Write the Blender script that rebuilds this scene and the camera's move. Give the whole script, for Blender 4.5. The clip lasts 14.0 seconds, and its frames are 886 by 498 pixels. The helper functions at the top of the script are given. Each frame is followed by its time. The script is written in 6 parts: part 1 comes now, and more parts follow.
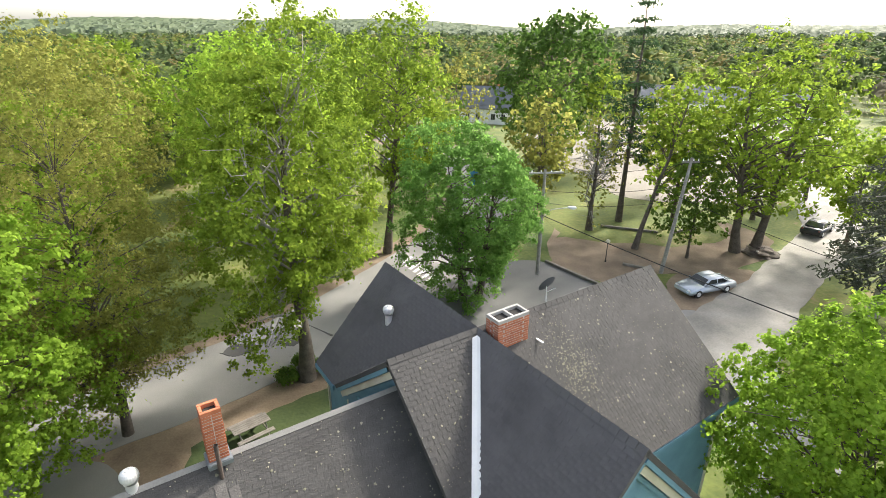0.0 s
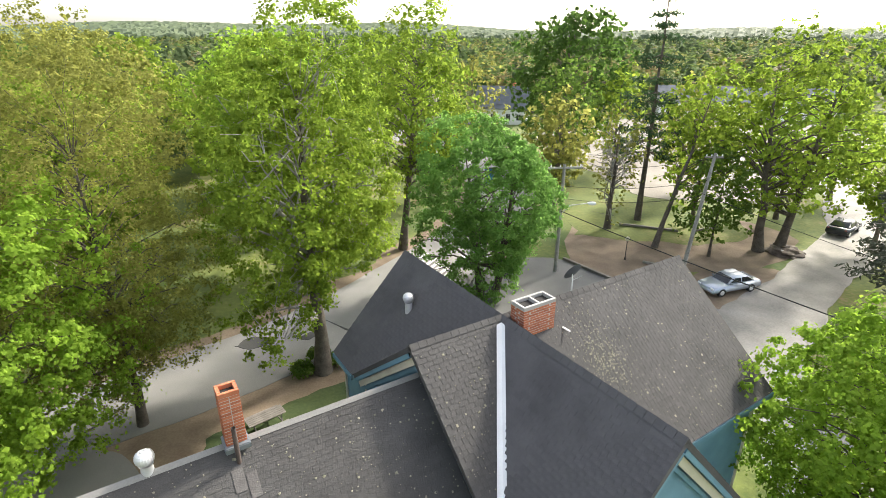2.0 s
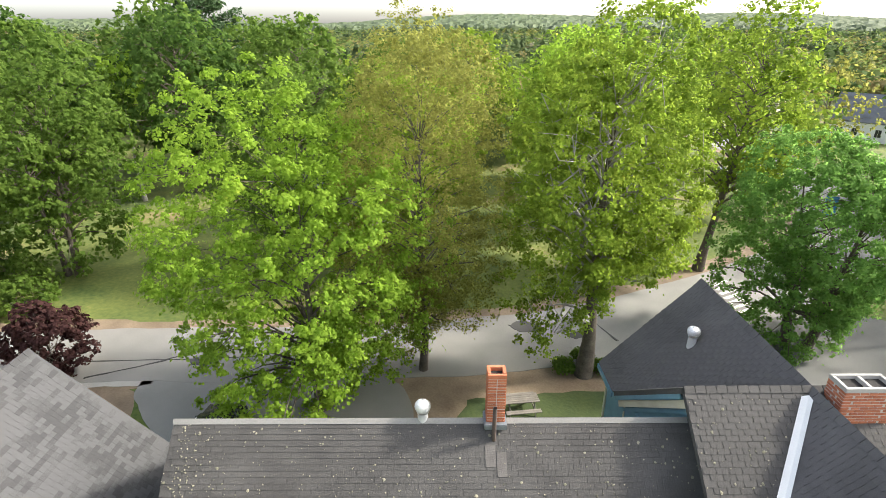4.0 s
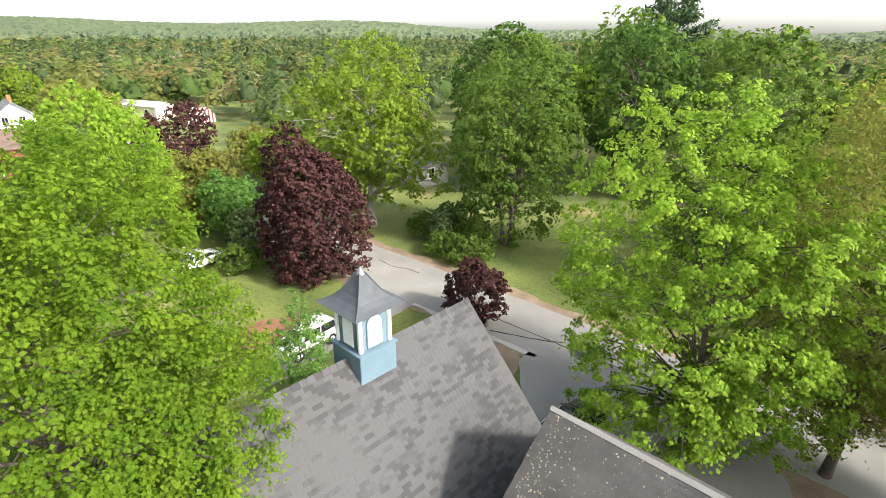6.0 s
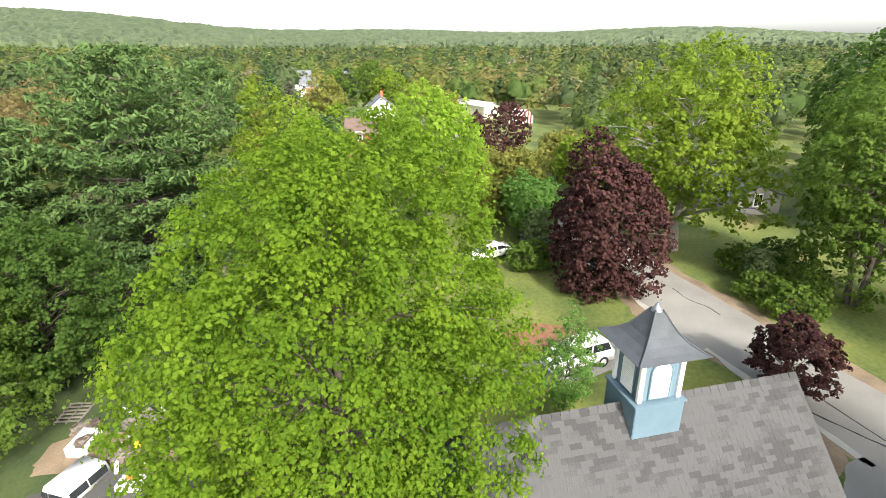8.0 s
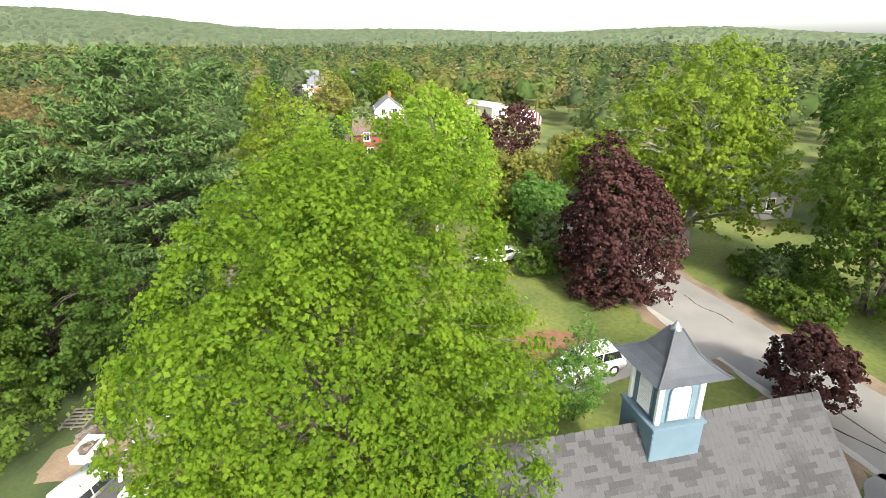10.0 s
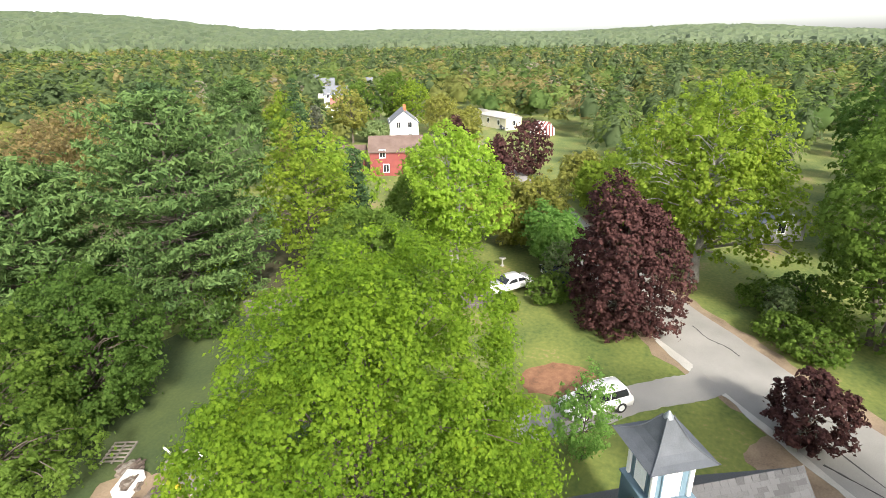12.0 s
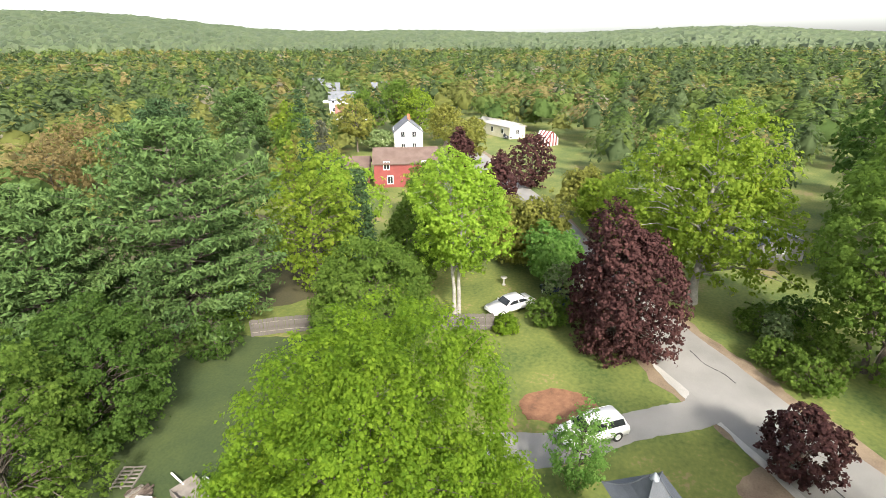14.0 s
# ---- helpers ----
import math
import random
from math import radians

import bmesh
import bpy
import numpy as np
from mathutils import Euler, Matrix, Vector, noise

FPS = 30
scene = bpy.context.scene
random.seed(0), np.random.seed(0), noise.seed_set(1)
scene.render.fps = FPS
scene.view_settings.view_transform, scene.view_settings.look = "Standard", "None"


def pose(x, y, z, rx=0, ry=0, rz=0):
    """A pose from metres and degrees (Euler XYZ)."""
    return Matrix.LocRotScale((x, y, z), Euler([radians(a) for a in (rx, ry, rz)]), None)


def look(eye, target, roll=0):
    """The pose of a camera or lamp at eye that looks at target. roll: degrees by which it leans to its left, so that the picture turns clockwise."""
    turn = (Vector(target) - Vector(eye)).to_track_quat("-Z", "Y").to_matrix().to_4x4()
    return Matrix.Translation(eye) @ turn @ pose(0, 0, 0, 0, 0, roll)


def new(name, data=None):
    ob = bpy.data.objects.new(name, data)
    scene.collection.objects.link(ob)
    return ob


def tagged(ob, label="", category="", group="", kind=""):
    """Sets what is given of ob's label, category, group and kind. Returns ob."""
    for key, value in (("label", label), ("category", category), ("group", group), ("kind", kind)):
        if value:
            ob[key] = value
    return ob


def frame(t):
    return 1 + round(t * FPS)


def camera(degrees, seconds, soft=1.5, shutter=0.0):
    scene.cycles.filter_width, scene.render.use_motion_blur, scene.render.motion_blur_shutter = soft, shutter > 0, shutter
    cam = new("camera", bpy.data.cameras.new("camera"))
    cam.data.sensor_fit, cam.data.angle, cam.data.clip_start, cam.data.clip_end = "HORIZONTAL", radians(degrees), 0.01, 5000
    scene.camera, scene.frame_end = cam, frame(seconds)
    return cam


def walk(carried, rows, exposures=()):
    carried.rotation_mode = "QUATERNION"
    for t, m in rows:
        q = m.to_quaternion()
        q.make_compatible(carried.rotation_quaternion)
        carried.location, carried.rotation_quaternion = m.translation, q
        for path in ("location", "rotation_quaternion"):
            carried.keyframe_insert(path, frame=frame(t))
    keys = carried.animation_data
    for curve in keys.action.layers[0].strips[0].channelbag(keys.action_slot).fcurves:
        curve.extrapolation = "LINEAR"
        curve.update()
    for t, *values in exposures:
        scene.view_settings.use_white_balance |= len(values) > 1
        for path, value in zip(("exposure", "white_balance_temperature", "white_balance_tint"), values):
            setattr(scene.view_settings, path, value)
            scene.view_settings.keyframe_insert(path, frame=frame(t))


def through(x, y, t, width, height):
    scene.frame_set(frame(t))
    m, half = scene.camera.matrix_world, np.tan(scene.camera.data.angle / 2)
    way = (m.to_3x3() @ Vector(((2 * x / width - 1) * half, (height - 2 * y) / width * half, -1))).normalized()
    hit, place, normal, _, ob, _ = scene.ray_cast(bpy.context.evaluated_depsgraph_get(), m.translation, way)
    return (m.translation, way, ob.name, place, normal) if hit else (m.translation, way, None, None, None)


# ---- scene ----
cam = camera(79.7, 14.0, soft=0.6)
PATH = [
    (0, (0.796, -1.053, 18.806), (0.794, 0.796, 18.042), 0.13),
    (0.5, (0.771, -1.005, 18.511), (0.734, 0.847, 17.755), 0.17),
    (1, (0.651, -0.898, 18.241), (0.611, 0.956, 17.491), 0.05),
    (1.5, (0.506, -0.837, 18.121), (0.461, 1.015, 17.367), -0.02),
    (2, (0.447, -0.782, 18.050), (0.399, 1.071, 17.297), 0.04),
    (2.5, (0.398, -0.775, 18.074), (0.254, 1.071, 17.319), 0.06),
    (3, (0.547, -0.717, 18.192), (0.056, 1.066, 17.430), 0.01),
    (3.2, (0.482, -0.663, 18.230), (-0.201, 1.052, 17.462), -0.02),
    (5.3, (0.114, -1.064, 18.860), (-1.270, 0.159, 18.093), -0.13),
    (5.5, (0.085, -1.059, 18.838), (-1.442, -0.013, 18.079), -0.16),
    (6, (-0.307, -1.133, 18.792), (-2.121, -0.746, 18.042), 0.20),
    (6.5, (-0.747, -1.215, 18.633), (-2.570, -1.596, 17.904), -0.44),
    (7, (-1.327, -1.293, 18.505), (-3.081, -1.929, 17.783), -0.43),
    (7.5, (-1.678, -1.353, 18.446), (-3.429, -1.996, 17.724), -0.39),
    (8, (-2.025, -1.451, 18.425), (-3.772, -2.099, 17.700), -0.35),
    (10.5, (-2.503, -1.791, 18.776), (-4.237, -2.474, 18.049), -0.38),
    (11, (-2.353, -1.806, 19.527), (-4.080, -2.504, 18.799), -0.59),
    (11.5, (-2.309, -1.773, 20.480), (-4.034, -2.477, 19.751), -0.64),
    (12, (-2.025, -1.590, 21.624), (-3.743, -2.309, 20.896), -0.84),
    (12.5, (-1.992, -1.626, 22.678), (-3.706, -2.354, 21.948), -0.93),
    (13, (-2.020, -1.644, 23.282), (-3.736, -2.370, 22.557), -0.55),
    (13.5, (-2.072, -1.538, 23.656), (-3.786, -2.268, 22.928), -0.66),
    (14, (-2.062, -1.429, 23.710), (-3.775, -2.161, 22.983), -0.54),
]
walk(cam, [(t, look(eye, target, roll)) for t, eye, target, roll in PATH], ((0, 1.85, 6850, 8), (3, 1.92, 6850, 8), (5.5, 1.98, 6850, 8), (7, 1.88, 6850, 8), (14, 1.88, 6850, 9)))

# ---- light ----
SUN_AZ, SUN_EL = 44.0, 36.0      # degrees, azimuth from +x towards +y
sun_dir = Vector((math.cos(radians(SUN_AZ)) * math.cos(radians(SUN_EL)),
                  math.sin(radians(SUN_AZ)) * math.cos(radians(SUN_EL)), math.sin(radians(SUN_EL))))
sun = new("sun", bpy.data.lights.new("sun", "SUN"))
sun.data.energy, sun.data.angle, sun.data.color = 2.1, radians(5), (1.0, 0.97, 0.91)
sun.rotation_euler = sun_dir.to_track_quat("Z", "Y").to_euler()
world = bpy.data.worlds.new("sky")
scene.world = world
world.use_nodes = True
wn = world.node_tree.nodes
sky = wn.new("ShaderNodeTexSky")
sky.sky_type, sky.sun_disc = "NISHITA", False
sky.sun_elevation, sky.sun_rotation = radians(SUN_EL), radians(90 - SUN_AZ)
sky.air_density, sky.dust_density, sky.ozone_density = 0.7, 2.5, 0.6
veil = wn.new("ShaderNodeHueSaturation")          # thin high cloud greys the blue
veil.inputs["Saturation"].default_value = 0.55
world.node_tree.links.new(sky.outputs["Color"], veil.inputs["Color"])
world.node_tree.links.new(veil.outputs["Color"], wn["Background"].inputs["Color"])
wn["Background"].inputs["Strength"].default_value = 0.15

# ---- materials ----
def material(name, c1, c2, scale=3.0, rough=0.85, bump=0.3, fine=40.0, metal=0.0, c3=None, island=False, per_object=0.0, steps=None):
    """Two-scale noise between base colours, with relief; island: random by loose piece; per_object: random by object."""
    m = bpy.data.materials.new(name)
    m.use_nodes = True
    n, l = m.node_tree.nodes, m.node_tree.links
    b = n["Principled BSDF"]
    b.inputs["Roughness"].default_value, b.inputs["Metallic"].default_value = rough, metal
    tc = n.new("ShaderNodeTexCoord")
    big, small = n.new("ShaderNodeTexNoise"), n.new("ShaderNodeTexNoise")
    big.inputs["Scale"].default_value, small.inputs["Scale"].default_value = scale, fine
    big.inputs["Detail"].default_value, small.inputs["Detail"].default_value = 6, 4
    for t in (big, small):
        l.new(tc.outputs["Object"], t.inputs["Vector"])
    add = n.new("ShaderNodeMath")
    add.operation = "MULTIPLY_ADD"
    l.new(small.outputs["Fac"], add.inputs[0])
    add.inputs[1].default_value = 0.5
    l.new(big.outputs["Fac"], add.inputs[2])
    fac = add
    if island or per_object:
        src = n.new("ShaderNodeNewGeometry").outputs["Random Per Island"] if island else n.new("ShaderNodeObjectInfo").outputs["Random"]
        more = n.new("ShaderNodeMath")
        more.operation = "MULTIPLY_ADD"
        l.new(src, more.inputs[0])
        more.inputs[1].default_value = per_object or 0.5
        l.new(add.outputs[0], more.inputs[2])
        sub = n.new("ShaderNodeMath")
        sub.operation = "SUBTRACT"
        l.new(more.outputs[0], sub.inputs[0])
        sub.inputs[1].default_value = (per_object or 0.5) / 2
        fac = sub
    ramp = n.new("ShaderNodeValToRGB")
    e = ramp.color_ramp.elements
    e[0].position, e[1].position = steps or (0.5, 1.0)
    e[0].color, e[1].color = (*c1, 1), (*c2, 1)
    if c3:
        x = ramp.color_ramp.elements.new(0.86)
        x.color = (*c2, 1)
        e[-1].color = (*c3, 1)
    l.new(fac.outputs[0], ramp.inputs["Fac"])
    l.new(ramp.outputs["Color"], b.inputs["Base Color"])
    if bump:
        bp = n.new("ShaderNodeBump")
        bp.inputs["Strength"].default_value, bp.inputs["Distance"].default_value = bump, 0.02
        l.new(small.outputs["Fac"], bp.inputs["Height"])
        l.new(bp.outputs["Normal"], b.inputs["Normal"])
    return m


def leaf_material(name, c1, c2, c3=None, through=0.66, patch=0.25, island=0.5):
    """Foliage: colour varies leaf by leaf and in soft patches; some light passes through."""
    m = bpy.data.materials.new(name)
    m.use_nodes = True
    n, l = m.node_tree.nodes, m.node_tree.links
    b, out = n["Principled BSDF"], n["Material Output"]
    b.inputs["Roughness"].default_value, b.inputs["Specular IOR Level"].default_value = 0.75, 0.12
    geo, tc = n.new("ShaderNodeNewGeometry"), n.new("ShaderNodeTexCoord")
    no = n.new("ShaderNodeTexNoise")
    no.inputs["Scale"].default_value, no.inputs["Detail"].default_value = patch, 3
    l.new(tc.outputs["Object"], no.inputs["Vector"])
    mix = n.new("ShaderNodeMath")
    mix.operation = "MULTIPLY_ADD"
    l.new(geo.outputs["Random Per Island"], mix.inputs[0])
    mix.inputs[1].default_value = island
    sh = n.new("ShaderNodeMath")
    sh.operation = "MULTIPLY_ADD"
    l.new(no.outputs["Fac"], sh.inputs[0])
    sh.inputs[1].default_value, sh.inputs[2].default_value = 1.2, -0.38
    l.new(sh.outputs[0], mix.inputs[2])
    ramp = n.new("ShaderNodeValToRGB")
    e = ramp.color_ramp.elements
    e[0].color, e[1].color = (*c1, 1), (*c2, 1)
    if c3:
        e[1].position = 0.8
        x = ramp.color_ramp.elements.new(1.0)
        x.color = (*c3, 1)
    l.new(mix.outputs[0], ramp.inputs["Fac"])
    l.new(ramp.outputs["Color"], b.inputs["Base Color"])
    tr = n.new("ShaderNodeBsdfTranslucent")
    l.new(ramp.outputs["Color"], tr.inputs["Color"])
    ms = n.new("ShaderNodeMixShader")
    ms.inputs["Fac"].default_value = through
    l.new(b.outputs[0], ms.inputs[1])
    l.new(tr.outputs[0], ms.inputs[2])
    l.new(ms.outputs[0], out.inputs["Surface"])
    return m


M = {
    "grass": material("grass", (0.05, 0.085, 0.015), (0.14, 0.16, 0.035), 0.16, 0.95, 1.0, 3.0, c3=(0.21, 0.165, 0.075), steps=(0.55, 0.95)),
    # dark green grass, deepened to include the shade of the trees
    "dark_shaded_grass": material("dark_shaded_grass", (0.022, 0.042, 0.012), (0.062, 0.085, 0.023), 0.3, 0.95, 1.0, 5.0),
    "forest_floor": material("forest_floor", (0.035, 0.035, 0.015), (0.08, 0.07, 0.03), 0.2, 0.95, 0.6, 5.0),
    "dirt": material("dirt", (0.13, 0.092, 0.06), (0.26, 0.195, 0.135), 0.6, 0.95, 0.6, 9.0),
    "sand": material("sand", (0.17, 0.15, 0.125), (0.27, 0.245, 0.21), 0.15, 0.95, 0.4, 5.0),
    "mulch": material("mulch", (0.12, 0.055, 0.03), (0.26, 0.13, 0.07), 1.5, 0.95, 1.0, 14.0),
    "asphalt": material("asphalt", (0.17, 0.165, 0.155), (0.27, 0.26, 0.245), 0.22, 0.9, 0.3, 25.0),
    "lane": material("lane", (0.17, 0.16, 0.145), (0.34, 0.315, 0.28), 0.35, 0.9, 0.4, 9.0),
    "tar": material("tar", (0.035, 0.034, 0.033), (0.06, 0.058, 0.056), 1.0, 0.8, 0.1, 25.0),
    "asphalt_dark": material("asphalt_dark", (0.04, 0.039, 0.038), (0.075, 0.073, 0.07), 0.3, 0.9, 0.3, 25.0),
    "asphalt_mid": material("asphalt_mid", (0.10, 0.10, 0.097), (0.16, 0.157, 0.15), 0.3, 0.9, 0.3, 25.0),
    "concrete": material("concrete", (0.27, 0.26, 0.24), (0.40, 0.385, 0.36), 0.5, 0.9, 0.3, 20.0),
    "paint_line": material("paint_line", (0.55, 0.54, 0.5), (0.75, 0.74, 0.7), 2.0, 0.8, 0.1, 30.0),
    "shingle": material("shingle", (0.0451, 0.0426, 0.041), (0.0861, 0.082, 0.0779), 0.7, 0.95, 0.5, 35.0, per_object=0.12),
    "shingle_new": material("shingle_new", (0.0729, 0.0688, 0.0702), (0.121, 0.115, 0.116), 0.7, 0.95, 0.5, 35.0, per_object=0.1),
    "shingle_barn": material("shingle_barn", (0.0395, 0.0397, 0.0415), (0.0663, 0.0664, 0.0694), 0.5, 0.95, 0.5, 35.0, per_object=0.5, steps=(0.56, 0.8)),
    "shingle_joined": material("shingle_joined", (0.0451, 0.0426, 0.041), (0.0861, 0.082, 0.0779), 0.7, 0.95, 0.5, 35.0, island=True, per_object=0.12),
    "shingle_new_joined": material("shingle_new_joined", (0.0729, 0.0688, 0.0702), (0.121, 0.115, 0.116), 0.7, 0.95, 0.5, 35.0, island=True, per_object=0.1),
    "shingle_barn_joined": material("shingle_barn_joined", (0.0395, 0.0397, 0.0415), (0.0663, 0.0664, 0.0694), 0.5, 0.95, 0.5, 35.0, island=True, per_object=0.5, steps=(0.56, 0.8)),
    "lichen": material("lichen", (0.16, 0.155, 0.105), (0.30, 0.28, 0.205), 8.0, 0.95, 0.6, 60.0, island=True),
    "brick": material("brick", (0.32, 0.095, 0.045), (0.48, 0.17, 0.085), 3.0, 0.9, 0.4, 60.0, per_object=0.5),
    "mortar": material("mortar", (0.42, 0.38, 0.34), (0.58, 0.54, 0.49), 4.0, 0.95, 0.4, 60.0),
    # near-black that paints the darkness inside an open flue
    "flue_shade": material("flue_shade", (0.012, 0.011, 0.01), (0.03, 0.027, 0.025), 4.0, 0.95, 0.2, 40.0),
    "blue_paint": material("blue_paint", (0.10, 0.21, 0.27), (0.15, 0.29, 0.36), 1.5, 0.6, 0.15, 30.0),
    "light_blue": material("light_blue", (0.0899, 0.142, 0.182), (0.118, 0.182, 0.227), 1.5, 0.55, 0.15, 30.0),
    "cream": material("cream", (0.50, 0.46, 0.34), (0.62, 0.58, 0.45), 1.5, 0.6, 0.1, 30.0),
    "white": material("white", (0.70, 0.70, 0.69), (0.82, 0.82, 0.81), 1.2, 0.5, 0.08, 30.0),
    "slate": material("slate", (0.036, 0.0426, 0.0508), (0.0684, 0.076, 0.0886), 2.0, 0.7, 0.3, 30.0),
    "slate_pale": material("slate_pale", (0.085, 0.078, 0.074), (0.14, 0.13, 0.122), 3.0, 0.95, 0.5, 30.0),
    "metal": material("metal", (0.66, 0.66, 0.66), (0.80, 0.80, 0.80), 3.0, 0.4, 0.05, 30.0, metal=0.35),
    "rust": material("rust", (0.05, 0.04, 0.037), (0.11, 0.075, 0.06), 4.0, 0.8, 0.3, 40.0),
    "lead": material("lead", (0.132, 0.15, 0.168), (0.204, 0.222, 0.24), 3.0, 0.5, 0.1, 30.0, metal=0.3),
    "bark": material("bark", (0.06, 0.048, 0.038), (0.15, 0.125, 0.10), 2.5, 0.95, 1.0, 12.0),
    "bark_grey": material("bark_grey", (0.20, 0.185, 0.165), (0.36, 0.34, 0.31), 2.5, 0.95, 0.8, 12.0),
    "old_wood": material("old_wood", (0.13, 0.115, 0.10), (0.25, 0.225, 0.20), 2.0, 0.9, 0.5, 25.0),
    "fence_wood": material("fence_wood", (0.07, 0.062, 0.056), (0.14, 0.125, 0.112), 2.0, 0.9, 0.5, 25.0),
    "new_wood": material("new_wood", (0.36, 0.25, 0.14), (0.52, 0.38, 0.23), 2.0, 0.85, 0.3, 25.0),
    "car_white": material("car_white", (0.74, 0.74, 0.74), (0.82, 0.82, 0.82), 1.0, 0.22, 0.0, 20.0),
    "car_silver": material("car_silver", (0.42, 0.46, 0.52), (0.50, 0.54, 0.60), 1.0, 0.25, 0.0, 20.0, metal=0.5),
    "car_dark": material("car_dark", (0.015, 0.018, 0.022), (0.03, 0.034, 0.04), 1.0, 0.2, 0.0, 20.0),
    "car_blue": material("car_blue", (0.03, 0.05, 0.09), (0.05, 0.08, 0.13), 1.0, 0.2, 0.0, 20.0),
    "glass": material("dark_glass", (0.012, 0.014, 0.016), (0.03, 0.034, 0.038), 1.0, 0.06, 0.0, 20.0),
    "tyre": material("tyre", (0.014, 0.014, 0.014), (0.03, 0.03, 0.03), 3.0, 0.9, 0.2, 30.0),
    "red_paint": material("red_paint", (0.17, 0.035, 0.032), (0.23, 0.055, 0.048), 1.0, 0.6, 0.1, 20.0),
    "red_roof": material("red_roof", (0.208, 0.088, 0.068), (0.272, 0.128, 0.104), 1.0, 0.8, 0.2, 20.0),
    "brown_roof": material("brown_roof", (0.091, 0.0595, 0.049), (0.14, 0.098, 0.0805), 0.8, 0.9, 0.3, 12.0),
    "grey_roof": material("grey_roof", (0.09, 0.10, 0.115), (0.16, 0.17, 0.185), 0.8, 0.9, 0.3, 12.0),
    "orange": material("orange", (0.60, 0.16, 0.03), (0.75, 0.25, 0.05), 2.0, 0.6, 0.1, 20.0),
    "yellow": material("yellow", (0.70, 0.48, 0.03), (0.80, 0.58, 0.06), 2.0, 0.6, 0.1, 20.0),
    "junk": material("junk", (0.0495, 0.0338, 0.025), (0.187, 0.151, 0.125), 2.5, 0.9, 0.6, 18.0),
    "car_blue_plastic": material("blue_plastic", (0.03, 0.16, 0.30), (0.05, 0.22, 0.38), 1.0, 0.5, 0.0, 20.0),
    "leaf_bright": leaf_material("leaf_bright", (0.085, 0.17, 0.016), (0.22, 0.33, 0.03), (0.47, 0.40, 0.045), patch=0.9, island=0.4),
    "leaf_fresh": leaf_material("leaf_fresh", (0.15, 0.26, 0.03), (0.33, 0.48, 0.062), (0.46, 0.52, 0.08)),
    "leaf_green": leaf_material("leaf_green", (0.08, 0.145, 0.026), (0.18, 0.27, 0.05)),
    "leaf_cool": leaf_material("leaf_cool", (0.11, 0.235, 0.05), (0.25, 0.42, 0.105)),
    "leaf_dark": leaf_material("leaf_dark", (0.05, 0.105, 0.022), (0.12, 0.20, 0.042)),
    "leaf_olive": leaf_material("leaf_olive", (0.13, 0.21, 0.026), (0.27, 0.36, 0.047), (0.37, 0.345, 0.056)),
    "leaf_bud": leaf_material("leaf_bud", (0.16, 0.18, 0.042), (0.33, 0.33, 0.085), (0.42, 0.34, 0.105)),
    "leaf_tan": leaf_material("leaf_tan", (0.16, 0.13, 0.06), (0.32, 0.25, 0.11), (0.40, 0.27, 0.10)),
    "leaf_purple": leaf_material("leaf_purple", (0.03, 0.013, 0.013), (0.085, 0.038, 0.035), (0.13, 0.065, 0.055), 0.25),
    "needle": leaf_material("needle", (0.03, 0.062, 0.025), (0.08, 0.135, 0.055), None, 0.25),
    "needle_grey": leaf_material("needle_grey", (0.05, 0.06, 0.04), (0.12, 0.13, 0.09), None, 0.25),
    "needle_light": leaf_material("needle_light", (0.042, 0.085, 0.026), (0.118, 0.185, 0.058), None, 0.25),
    # greyer and bluer than nearer leaves: mild distance haze put into the colour
    "leaf_far_hazed": leaf_material("leaf_far_hazed", (0.04, 0.065, 0.036), (0.10, 0.125, 0.065), (0.17, 0.15, 0.08), 0.1, 0.03),
    "woods_green": leaf_material("woods_green", (0.10, 0.15, 0.04), (0.19, 0.245, 0.072), None, 0.55, 0.06, 0.2),
    "woods_olive": leaf_material("woods_olive", (0.15, 0.17, 0.048), (0.26, 0.265, 0.08), None, 0.55, 0.06, 0.2),
    "woods_tan": leaf_material("woods_tan", (0.21, 0.185, 0.075), (0.33, 0.275, 0.12), None, 0.55, 0.06, 0.2),
    "woods_dark": leaf_material("woods_dark", (0.075, 0.13, 0.036), (0.15, 0.215, 0.062), None, 0.55, 0.06, 0.2),
    "woods_pine": leaf_material("woods_pine", (0.07, 0.105, 0.045), (0.135, 0.18, 0.078), None, 0.55, 0.06, 0.2),
    "woods_grey": leaf_material("woods_grey", (0.20, 0.185, 0.135), (0.32, 0.29, 0.21), None, 0.55, 0.06, 0.2),
    "blossom": leaf_material("blossom", (0.09, 0.15, 0.05), (0.22, 0.28, 0.12), (0.8, 0.8, 0.76), 0.4),
}

# ---- builders ----
def mesh_object(name, v, f, mat, parent=None, label="", smooth=False):
    me = bpy.data.meshes.new(name)
    v, f = np.asarray(v, dtype=np.float32), np.asarray(f, dtype=np.int32)
    me.vertices.add(len(v))
    me.vertices.foreach_set("co", v.ravel())
    k = f.shape[1]
    me.loops.add(f.size)
    me.loops.foreach_set("vertex_index", f.ravel())
    me.polygons.add(len(f))
    me.polygons.foreach_set("loop_start", np.arange(0, f.size, k, dtype=np.int32))
    me.update(calc_edges=True)
    me.polygons.foreach_set("use_smooth", np.full(len(f), smooth, dtype=bool))
    me.materials.append(mat)
    ob = new(name, me)
    if parent:
        ob.parent = parent
    if label:
        tagged(ob, label)
    return ob


